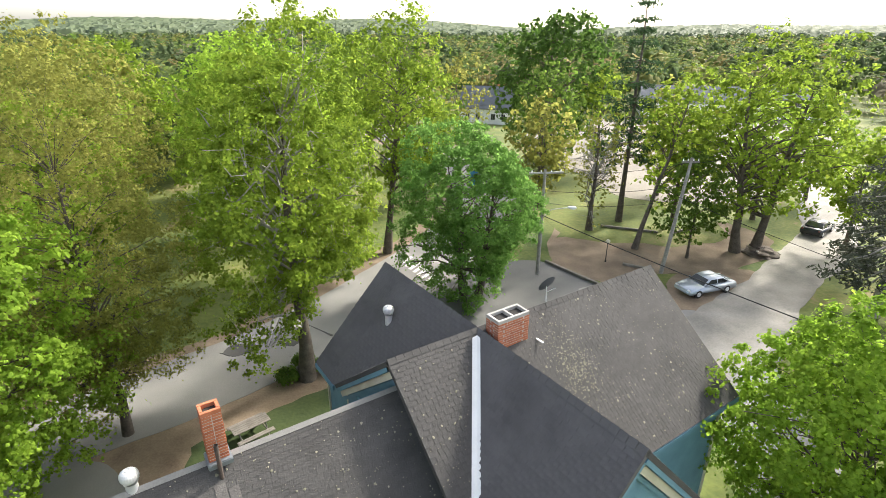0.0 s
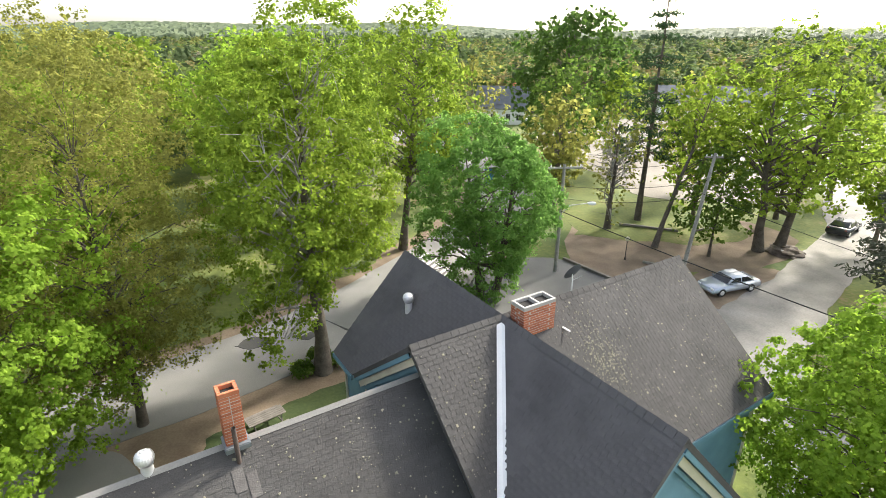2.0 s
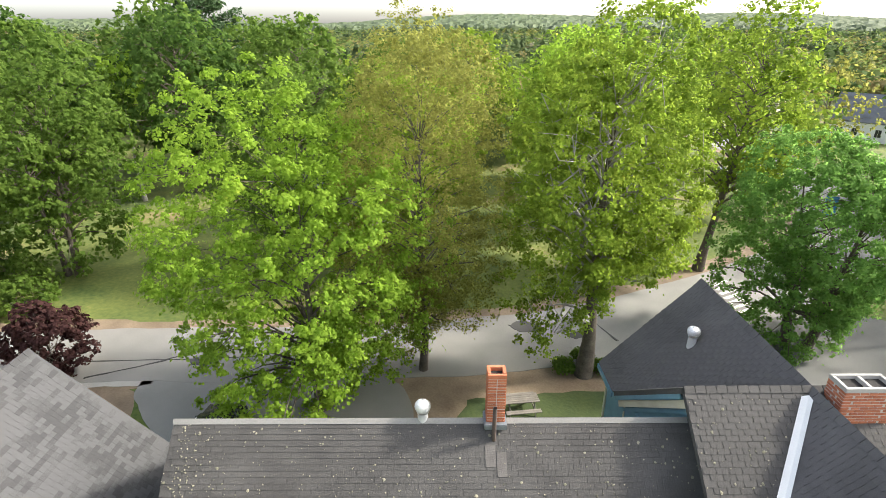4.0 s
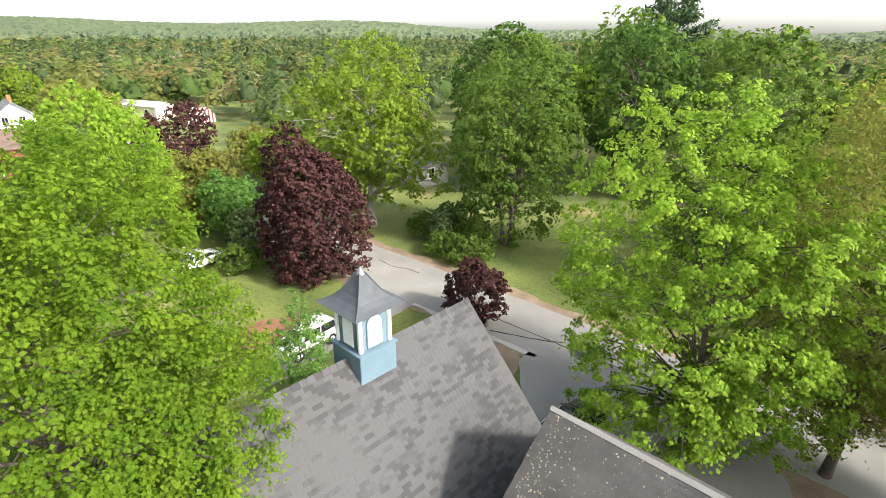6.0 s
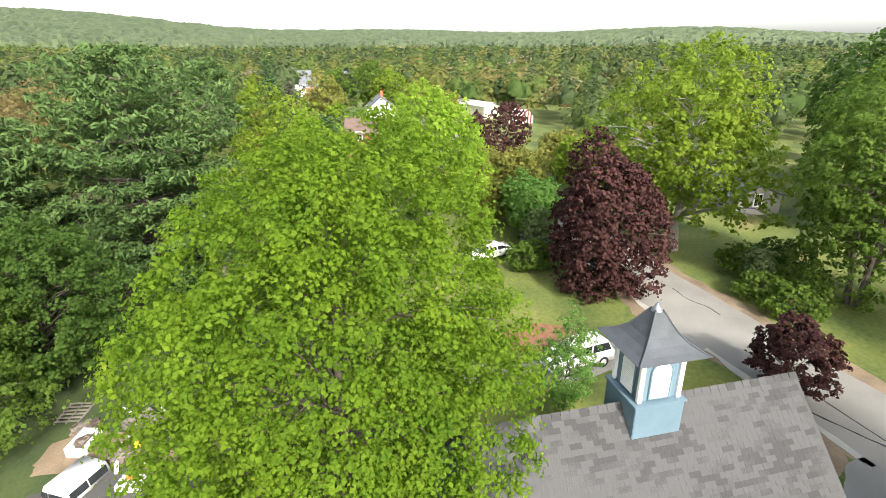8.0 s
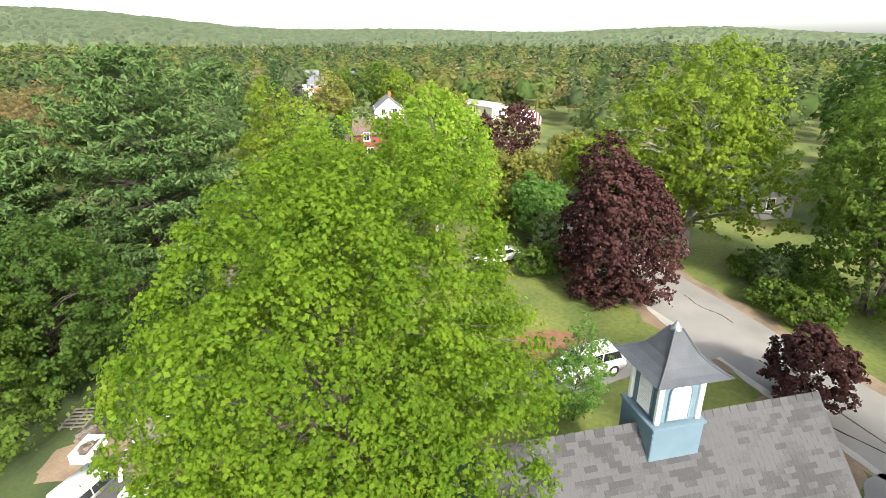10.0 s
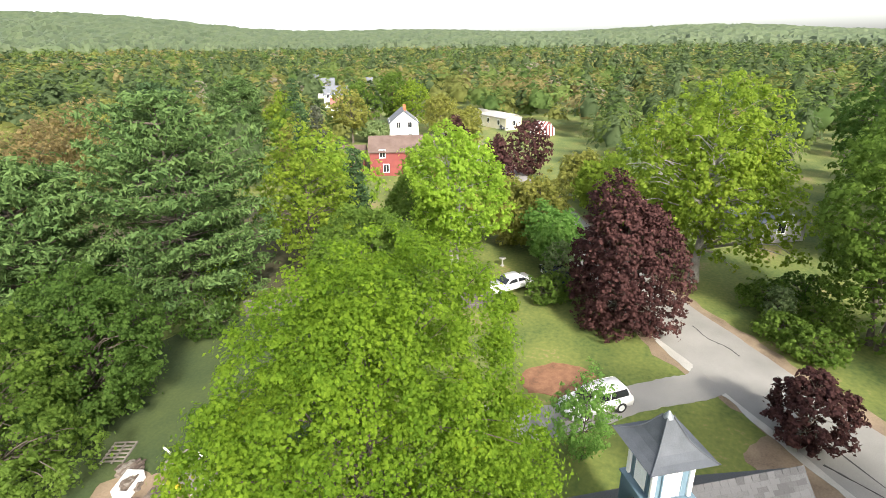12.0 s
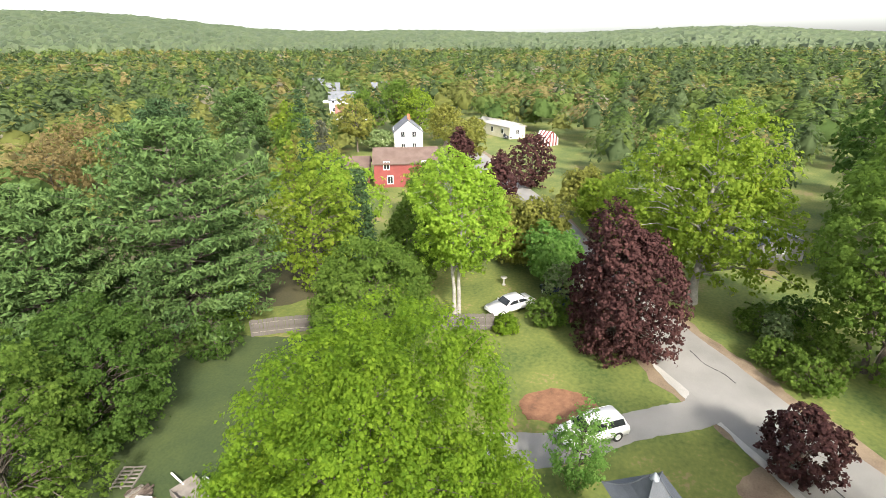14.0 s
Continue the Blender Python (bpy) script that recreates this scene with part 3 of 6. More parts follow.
# ---- far woods: many crowns of leaf blades, one object a kind ----
def woods(name, leaf, label, seed, r0, r1, spacing, cards, size, tall, share, wide=0.42, zone=0):
    rng = np.random.default_rng(seed)
    n = int(math.radians(225) / 2 * (r1 ** 2 - r0 ** 2) / spacing ** 2 * share * 1.5)
    r = np.sqrt(rng.uniform(r0 ** 2, r1 ** 2, n))
    a = np.radians(rng.uniform(-52, 173, n))
    x, y = -r * np.sin(a), r * np.cos(a)
    keep = np.sin(x / 43 + zone * 2.1) + np.sin(y / 47 + zone * 3.3) + np.sin((x + y) / 31 + zone * 1.7) + rng.normal(size=n) * 0.6 > -0.55
    for cx, cy, cr in CLEAR:
        keep &= np.hypot(x - cx, y - cy) > cr
    x, y = x[keep], y[keep]
    n = len(x)
    h = rng.uniform(*tall, n)
    d = rng.normal(size=(n, cards, 3))
    d /= np.linalg.norm(d, axis=2)[:, :, None]
    d[:, :, 2] = np.abs(d[:, :, 2]) * 1.15 - 0.35
    lump = 1 + 0.28 * np.sin(d[:, :, 0] * 5 + x[:, None]) * np.cos(d[:, :, 1] * 4 + y[:, None])
    rad = (h * wide * rng.uniform(0.75, 1.25, n))[:, None]
    c = np.empty((n, cards, 3))
    taper = 1.0 if wide > 0.3 else np.clip(1.15 - 0.75 * (d[:, :, 2] + 0.35), 0.2, 1.2)
    c[:, :, 0] = x[:, None] + d[:, :, 0] * rad * lump * taper
    c[:, :, 1] = y[:, None] + d[:, :, 1] * rad * lump * taper
    c[:, :, 2] = hill(x, y)[:, None] + h[:, None] * (0.55 + 0.45 * d[:, :, 2] * lump)
    v, f = leaves(rng, c.reshape(-1, 3), size, 0.8, 0.9, d.reshape(-1, 3), 0.35)
    soft = np.repeat(d.reshape(-1, 3), 4, 0) + rng.normal(size=(len(v), 3)) * 0.3           # crowns shade as rounded masses
    el, az = np.meshgrid(np.radians((-35, 0, 30, 58, 82)), np.arange(9) * 2 * np.pi / 9, indexing="ij")
    e = np.stack((np.cos(el) * np.cos(az), np.cos(el) * np.sin(az), np.sin(el)), -1).reshape(-1, 3)
    bump = 0.52 * (1 + 0.3 * rng.uniform(-1, 1, (n, len(e))))
    slim = 1.0 if wide > 0.3 else np.clip(1.0 - 0.75 * e[:, 2], 0.15, 1.2)
    core = np.stack((x[:, None] + e[:, 0] * rad * bump * slim, y[:, None] + e[:, 1] * rad * bump * slim,
                     hill(x, y)[:, None] + h[:, None] * (0.5 + 0.42 * e[:, 2] * bump)), -1).reshape(-1, 3)
    cf = (grid_faces(5, 9, True)[None] + (np.arange(n) * len(e))[:, None, None]).reshape(-1, 4)
    soft = np.concatenate((soft, np.tile(e, (n, 1)) + rng.normal(size=(len(core), 3)) * 0.2))
    f = np.concatenate((f, cf + len(v)))
    v = np.concatenate((v, core))
    ob = mesh_object(name, v, f, M[leaf], smooth=True)
    soft[:, 2] += 0.45
    soft /= np.linalg.norm(soft, axis=1)[:, None]
    ob.data.attributes.new("custom_normal", "FLOAT_VECTOR", "POINT").data.foreach_set("vector", soft.astype(np.float32).ravel())
    return tagged(ob, label, "woods", kind="stuff")


CLEAR = [(-18, 0, 62), (0, 40, 42), (22, 62, 40), (45, 88, 42), (65, 108, 34), (5, 85, 26), (5, 112, 24), (-86, -48, 17), (-80, -22, 17), (-113, -57, 15), (-130, -36, 15), (-100, -38, 13), (-118, -42, 12),
         (-148, -90, 17), (-105, -33, 20), (-170, -110, 14), (-198, -140, 11), (-215, -125, 9), (-225, -165, 10), (-145, -66, 14), (-64, -12, 26), (-30, -40, 30), (-60, -30, 22)]
KINDS = [("woods_green", "mixed green woods in spring leaf", 0.30, (6, 12.5), 0.44), ("woods_olive", "yellow-green woods in young leaf", 0.25, (6, 12), 0.44),
         ("woods_pine", "dark green pine woods", 0.20, (9, 17), 0.27), ("woods_tan", "tan budding woods", 0.12, (6, 12), 0.46), ("woods_dark", "deep green woods", 0.08, (7, 13), 0.46),
         ("woods_grey", "grey leafless woods", 0.05, (6, 11), 0.42)]
for i, (leaf, label, share, tall, wide) in enumerate(KINDS):
    woods("woods", leaf, label, 100 + i, 62, 130, 7.0, 170, 0.74, tall, share, wide, i)
    woods("woods", leaf, label, 160 + i, 130, 230, 7.6, 52, 1.4, tall, share, wide, i)
    woods("woods", leaf, label, 120 + i, 230, 460, 8.6, 24, 2.2, tall, share, wide, i)
    woods("woods", leaf, label, 140 + i, 460, 1000, 12.5, 8, 4.1, tall, share, wide, i)

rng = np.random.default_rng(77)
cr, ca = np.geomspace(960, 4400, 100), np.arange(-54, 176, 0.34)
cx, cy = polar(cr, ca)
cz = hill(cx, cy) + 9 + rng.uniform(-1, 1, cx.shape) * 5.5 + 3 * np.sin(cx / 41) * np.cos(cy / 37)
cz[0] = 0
far = mesh_object("far_forest", np.stack((cx, cy, cz), -1).reshape(-1, 3), grid_faces(len(cr), len(ca), False)[:, ::-1], M["leaf_far_hazed"])
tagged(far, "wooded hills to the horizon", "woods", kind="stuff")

# ---- the corner house with its crossed gables, wing and barn ----
TURN = 34.0
HOUSE = pose(0, 0, 0, 0, 0, TURN)
house = new("house")
house.matrix_basis = HOUSE
tagged(house, "blue clapboard house with crossed dark shingle gables", "house")
barn = new("barn")
barn.matrix_basis = HOUSE
tagged(barn, "blue barn with mottled grey shingle roof", "barn")
RZ, EZ, U0, V0, HU, HV = 10.05, 6.5, 9.15, 10.2, 3.3, 4.4
C0, E1, D0, F1 = 5.9, 17.9, 3.83, 16.4
WZ, W0, WK, WH = 9.05, -7.15, 0.84, 4.6
BU, BZ, BK, BH, B0, B1 = -12.84, 9.36, 1.04, 4.7, 2.9, 13.04
SLOPES = []          # corner points, owner, shingle kind


def deck(owner, pts, mat, kind, name="roof"):
    """A roof slope of some thickness over the given corners."""
    bm = bmesh.new()
    a, b, c = (Vector(p) for p in pts[:3])
    n = (b - a).cross(c - a).normalized()
    if n.z < 0:
        n = -n
    prism(bm, [Vector(p) - n * 0.16 for p in pts], (0, 0, 0), n * 0.15)
    ob = part(name, bm, M[mat], owner)
    SLOPES.append((ob, [Vector(p) for p in pts], kind, n))
    return ob


X_ = (U0, V0, RZ)
deck(house, [(C0, V0, RZ), X_, (C0, V0 - HV, EZ)], "shingle", "shingle")
deck(house, [(C0, V0, RZ), X_, (C0, V0 + HV, EZ)], "shingle", "shingle_new")
deck(house, [X_, (U0, D0, RZ), (U0 - HU, D0, EZ), (U0 - HU, V0 - HV, EZ)], "shingle_new", "shingle_new")
deck(house, [X_, (U0, D0, RZ), (U0 + HU, D0, EZ), (U0 + HU, V0 - HV, EZ)], "shingle", "shingle")
deck(house, [X_, (U0, F1, RZ), (U0 - HU, F1, EZ), (U0 - HU, V0 + HV, EZ)], "shingle_new", "shingle_new")
deck(house, [X_, (U0, F1, RZ), (U0 + HU, F1, EZ), (U0 + HU, V0 + HV, EZ)], "shingle_new", "none")
deck(house, [X_, (E1, V0, RZ), (E1, V0 - HV, EZ), (U0 + HU, V0 - HV, EZ)], "shingle", "shingle")
deck(house, [X_, (E1, V0, RZ), (E1, V0 + HV, EZ), (U0 + HU, V0 + HV, EZ)], "shingle", "none")
deck(house, [(W0, V0, WZ), (C0 + 0.3, V0, WZ), (C0 + 0.3, V0 - WH, WZ - WK * WH), (W0, V0 - WH, WZ - WK * WH)], "shingle", "shingle")
deck(house, [(W0, V0, WZ), (C0 + 0.3, V0, WZ), (C0 + 0.3, V0 + WH, WZ - WK * WH), (W0, V0 + WH, WZ - WK * WH)], "shingle", "none")
deck(barn, [(BU, B0, BZ), (BU, B1, BZ), (BU + BH, B1, BZ - BK * BH), (BU + BH, B0, BZ - BK * BH)], "shingle_barn", "shingle_barn")
deck(barn, [(BU, B0, BZ), (BU, B1, BZ), (BU - BH, B1, BZ - BK * BH), (BU - BH, B0, BZ - BK * BH)], "shingle_barn", "none")


def gable_wall(owner, axis, a, b, mid, half, ze, zr, mat="blue_paint"):
    """Walls of a gabled block as one solid under its roof; axis u or v is the ridge's."""
    prof = [(-half, 0), (half, 0), (half, ze), (0, zr), (-half, ze)]
    bm = bmesh.new()
    if axis == "u":
        prism(bm, [(a, mid + p, q) for p, q in prof], (a, 0, 0), (b, 0, 0))
    else:
        prism(bm, [(mid + p, a, q) for p, q in prof], (0, a, 0), (0, b, 0))
    return part("wall", bm, M[mat], owner, "blue painted clapboard wall")


gable_wall(house, "u", C0 + 0.35, E1 - 0.35, V0, HV - 0.4, 6.55, 9.78)
gable_wall(house, "v", D0 + 0.35, F1 - 0.35, U0, HU - 0.35, 6.6, 9.75)
gable_wall(house, "u", W0 + 0.3, C0 + 0.5, V0, WH - 0.4, WZ - WK * (WH - 0.4) - 0.25, WZ - 0.28)
gable_wall(barn, "v", B0 + 0.3, B1 - 0.3, BU, BH - 0.4, BZ - BK * (BH - 0.4) - 0.27, BZ - 0.3)


def board(owner, name, p, q, width, thick, mat, label="", drop=0.0, up=(0, 0, 1)):
    """A board from p to q; width across, hanging down by drop."""
    p, q = Vector(p), Vector(q)
    d = (q - p)
    ln = d.length
    d.normalize()
    side = d.cross(Vector(up)).normalized()
    top = side.cross(d).normalized()
    m = Matrix((d, side, top)).transposed().to_4x4()
    m.translation = (p + q) / 2 - top * drop
    bm = one_box(0, 0, 0, ln, thick, width, 0.008, m)
    return part(name, bm, M[mat], owner, label)


def rake(owner, apex, foot, out):
    """Bargeboards under a gable's edge: blue above, cream below."""
    o = Vector(out)
    apex = Vector(apex).lerp(Vector(foot), 0.06)
    board(owner, "fascia", Vector(apex) - o * 0.035, Vector(foot) - o * 0.035, 0.2, 0.05, "blue_paint", "blue bargeboard", 0.2)
    board(owner, "trim", Vector(apex) - o * 0.15, Vector(foot) - o * 0.15, 0.22, 0.05, "cream", "cream trim board", 0.42)
    board(owner, "soffit", Vector(apex) - o * 0.26, Vector(foot) - o * 0.26, 0.12, 0.04, "blue_paint", "", 0.62)


for sgn in (-1, 1):
    if sgn > 0:
        rake(house, (C0, V0, RZ), (C0, V0 + HV, EZ), (-1, 0, 0))
    rake(house, (E1, V0, RZ), (E1, V0 + sgn * HV, EZ), (1, 0, 0))
    rake(house, (U0, D0, RZ), (U0 + sgn * HU, D0, EZ), (0, -1, 0))
    rake(house, (U0, F1, RZ), (U0 + sgn * HU, F1, EZ), (0, 1, 0))
    rake(barn, (BU, B1, BZ), (BU + sgn * BH, B1, BZ - BK * BH), (0, 1, 0))
    rake(barn, (BU, B0, BZ), (BU + sgn * BH, B0, BZ - BK * BH), (0, -1, 0))
    rake(house, (W0, V0, WZ), (W0, V0 + sgn * WH, WZ - WK * WH), (-1, 0, 0))
for p, q in (((U0 - HU, V0 + HV, EZ), (U0 - HU, F1, EZ)), ((U0 + HU, V0 - HV, EZ), (E1, V0 - HV, EZ)), ((BU + BH, B0, BZ - BK * BH), (BU + BH, B1, BZ - BK * BH))):
    board(house if p[0] > 0 else barn, "fascia", p, q, 0.2, 0.06, "blue_paint", "blue eaves board", 0.16)
for u, v, z0, z1, w in ((U0 - HU + 0.36, F1 - 0.36, 0, 6.5, 0.14), (C0 + 0.36, V0 + HV - 0.42, 0, 6.4, 0.14), (E1 - 0.36, V0 - HV + 0.42, 0, 6.4, 0.14)):
    part("corner_board", one_box(u, v, (z0 + z1) / 2, w, w, z1 - z0, 0.01), M["cream"], house, "cream corner board")

# ---- roof details ----
def cap(owner, name, p, q, mat, w=0.15, k=1.0, lift=0.02, label=""):
    """A folded ridge cap from p to q, falling k to each side."""
    p, q = Vector(p), Vector(q)
    d = (q - p).normalized()
    s = d.cross(Vector((0, 0, 1))).normalized() * w
    dn = Vector((0, 0, -w * k))
    up = Vector((0, 0, lift))
    bm = bmesh.new()
    prism(bm, [p + up + s + dn, p + up + Vector((0, 0, 0.02)), p + up - s + dn, p + up - Vector((0, 0, 0.02))], p, q)
    return part(name, bm, M[mat], owner, label)


cap(house, "ridge_cap", (W0 - 0.02, V0, WZ), (C0 + 0.25, V0, WZ), "asphalt", 0.1, WK, 0.025, "pale grey ridge cap")
for (p, q, k, o, mt) in (((C0, V0, RZ), (U0, V0, RZ), 0.8, house, "shingle"), ((U0, D0, RZ), (U0, V0, RZ), 1.07, house, "shingle_new"), ((U0, V0, RZ), (U0, F1, RZ), 1.07, house, "shingle_new"),
                         ((U0, V0, RZ), (E1, V0, RZ), 0.8, house, "shingle"), ((BU, B0, BZ), (BU, B1, BZ), BK, barn, "shingle_barn")):
    p, q = Vector(p), Vector(q)
    n = max(1, int((q - p).length / 0.26))
    for i in range(n):
        a, b = p.lerp(q, i / n), p.lerp(q, (i + 1) / n - 0.012 / (q - p).length)
        cap(o, "ridge_shingle", a, b, mt, 0.14, k, 0.02 + 0.006 * (i % 2))

# white valley flashing between the crossing slopes
bm = bmesh.new()
top, foot = Vector((U0 - 0.16, V0 - 0.2, RZ - 0.17)), Vector((C0 + 0.02, V0 - HV + 0.02, EZ + 0.01))
d = (foot - top)
prism(bm, [top + Vector((-0.19, 0.0, 0.035)), top + Vector((0, 0, 0.065)), top + Vector((0, -0.16, 0.035)), top + Vector((0, 0, 0.0))], top, foot)
part("valley_flashing", bm, M["white"], house, "white painted valley flashing")


def brick_chimney(owner, u, v, w, dp, z0, z1, most, label, flues, seed):
    """A chimney: mortar core, bricks in running bond, pale crown and flues painted dark."""
    rng = random.Random(seed)
    ch = part("chimney", one_box(u, v, (z0 + z1) / 2, w - 0.03, dp - 0.03, z1 - z0), M["mortar"], owner, label)
    L, Hh, T, course = 0.2, 0.062, 0.06, 0.084
    me = bpy.data.meshes.new("brick")
    b = one_box(0, 0, 0, L, T, Hh, 0.004)
    b.to_mesh(me)
    b.free()
    me.materials.append(M["brick"])
    half = bpy.data.meshes.new("half_brick")
    b = one_box(0, 0, 0, L / 2 - 0.005, T, Hh, 0.004)
    b.to_mesh(half)
    b.free()
    half.materials.append(M["brick"])
    count, rows = 0, int((z1 - z0) / course)
    rest = []
    for r in range(rows):
        z = z1 - course * (r + 0.5)
        for side, (ln, off, ang) in enumerate(((w, -dp / 2 + T / 2, 0), (w, dp / 2 - T / 2, 0), (dp, -w / 2 + T / 2, 90), (dp, w / 2 - T / 2, 90))):
            n = max(1, round(ln / (L + 0.01)))
            step = ln / n
            for i in range(n):
                s = -ln / 2 + step * (i + 0.5) + (step / 4 if r % 2 else -step / 4) * (0 if i in (0, n - 1) else 1)
                jit = rng.uniform(-0.005, 0.005)
                x, y = (u + s, v + off + jit) if ang == 0 else (u + off + jit, v + s)
                m = pose(x, y, z, 0, 0, ang + rng.uniform(-1, 1)) @ Matrix.Diagonal((step / L * 0.92, 1, 1, 1))
                if count < most:
                    o = new("brick", me)
                    o.parent = ch
                    o.matrix_basis = m
                    count += 1
                else:
                    rest.append(m)
    if rest:
        bm = bmesh.new()
        for m in rest:
            box(bm, 0, 0, 0, L, T, Hh, 0, m)
        tagged(part("lower_bricks", bm, M["brick"], ch), kind="stuff")
    bm = bmesh.new()
    wall = 0.085
    for sx, sy, cx_, cy_ in ((w, wall, 0, -dp / 2 + wall / 2), (w, wall, 0, dp / 2 - wall / 2), (wall, dp - 2 * wall, -w / 2 + wall / 2, 0), (wall, dp - 2 * wall, w / 2 - wall / 2, 0)):
        box(bm, u + cx_, v + cy_, z1 + 0.06, sx, sy, 0.12, 0.008)
    if flues == 2:
        box(bm, u, v, z1 + 0.06, wall, dp - 2 * wall, 0.12, 0.008)
    part("crown", bm, M["concrete"] if flues == 2 else M["brick"], ch, "pale mortar crown")
    # each flue is closed by a black plate in place of its unlit depth
    for i in range(flues):
        fw = (w - wall * (flues + 1)) / flues
        x = u - w / 2 + wall + fw / 2 + i * (fw + wall)
        bm = bmesh.new()
        box(bm, x, v, z1 + 0.004, fw + 0.01, dp - 2 * wall + 0.01, 0.012)
        part("flue", bm, M["flue_shade"], ch, "black plate painted as the unlit flue opening")
    bm = bmesh.new()
    return ch


brick_chimney(house, 1.15, 10.25, 0.47, 0.44, 8.75, 10.42, 180, "red brick chimney with a single open flue", 1, 4)
brick_chimney(house, 10.05, 9.8, 1.28, 0.62, 8.7, 10.4, 290, "wide red brick chimney with two flues", 2, 5)
part("flashing", one_box(1.15, 10.2, 9.02, 0.58, 0.6, 0.16, 0.02), M["lead"], house, "blue-grey lead flashing")
part("flashing", one_box(10.05, 9.66, 9.34, 1.32, 0.5, 0.12, 0.02), M["lead"], house, "blue-grey lead flashing")
part("flashing", one_box(11.02, 9.36, 9.42, 0.06, 0.5, 0.03), M["white"], house, "white strip flashing")
tube("vent_pipe", [(1.1, 9.82, 8.6), (1.1, 9.82, 9.72)], 0.055, M["rust"], house, "rusty black vent pipe")


def turbine(owner, u, v, z, r):
    """A round turbine vent: collar, and a ball of curved vanes."""
    base = tube("turbine_vent", [(u, v, z - 0.3), (u, v, z + 0.1), (u, v, z + 0.14)], [r * 0.72, r * 0.66, r * 0.8], M["metal"], owner, "shiny metal turbine vent", 16)
    mer = bmesh.new()
    n = 22
    for i in range(n):
        a0, a1 = i * 6.2832 / n, (i + 1.35) * 6.2832 / n
        prev = None
        for j in range(9):
            t = j / 8 * math.pi
            rr, zz = math.sin(t) ** 0.7 * r + 0.01, z + 0.14 + r * 0.85 * (1 - math.cos(t))
            row = [mer.verts.new((u + rr * math.cos(a0), v + rr * math.sin(a0), zz)), mer.verts.new((u + rr * 0.86 * math.cos(a1), v + rr * 0.86 * math.sin(a1), zz))]
            if prev:
                mer.faces.new((prev[0], prev[1], row[1], row[0]))
            prev = row
    part("rotor", mer, M["metal"], base, "curved bright metal vanes")
    tube("cap", [(u, v, z + 0.12 + r * 1.68), (u, v, z + 0.15 + r * 1.72)], [r * 0.45, r * 0.3], M["metal"], base)


turbine(house, -0.72, 10.25, 9.12, 0.2)
turbine(house, 8.0, 14.05, 8.98, 0.2)
# paler mended shingles below the small chimney
for u_, v_, su, sv in ((1.0, 9.5, 0.26, 0.4), (1.28, 9.35, 0.24, 0.45)):
    bm = bmesh.new()
    q = [(u_ + i * su / 2, v_ + j * sv / 2, WZ - WK * (V0 - v_ - j * sv / 2) + 0.012) for i, j in ((-1, -1), (1, -1), (1, 1), (-1, 1))]
    prism(bm, q, (0, 0, 0), (0, 0, 0.008))
    part("mended_patch", bm, M["slate_pale"], house, "paler mended shingles")
# satellite dish behind the ridge
dish = new("satellite_dish")
dish.matrix_basis = HOUSE @ pose(12.5, 10.55, 9.8)
tagged(dish, "dark grey satellite dish on the roof ridge", "satellite dish")
v_, f_ = [], []
for i in range(6):
    rr = 0.34 * i / 5
    for j in range(20):
        v_.append((rr * math.cos(j * 0.31416), rr * math.sin(j * 0.31416) * 1.05, 0.5 * rr * rr))
v_ = np.array(v_) @ np.array(Matrix.Rotation(radians(-62), 3, "X").transposed()) + np.array((0, 0, 0.72))
mesh_object("reflector", v_, grid_faces(6, 20, True), M["slate"], dish, "", True)
tube("mast", [(0, 0.02, -0.2), (0, 0.02, 0.4), (0, 0.06, 0.7)], 0.022, M["metal"], dish)
tube("feed_arm", [(0, 0.02, 0.42), (0, -0.38, 0.75)], 0.012, M["metal"], dish)

# ---- cupola on the barn ----
cup = new("cupola")
cup.matrix_basis = HOUSE @ pose(-12.9, 8.06, 8.4)
tagged(cup, "light blue and white cupola with a flared slate roof", "cupola")
part("base", one_box(0, 0, 0.62, 1.44, 1.44, 1.24, 0.015), M["light_blue"], cup, "light blue boxed base")
part("ledge", one_box(0, 0, 1.27, 1.54, 1.54, 0.07, 0.015), M["light_blue"], cup)
part("body", one_box(0, 0, 1.95, 1.12, 1.12, 1.3, 0.01), M["light_blue"], cup, "light blue walls")
part("cornice", one_box(0, 0, 2.6, 1.34, 1.34, 0.12, 0.02), M["light_blue"], cup)
part("drip_edge", one_box(0, 0, 2.69, 1.62, 1.62, 0.05, 0.01), M["red_roof"], cup, "peeling reddish drip edge")
for sx in (-1, 1):
    for sy in (-1, 1):
        part("corner_post", one_box(sx * 0.575, sy * 0.575, 1.93, 0.13, 0.13, 1.24, 0.02), M["white"], cup, "white corner post")
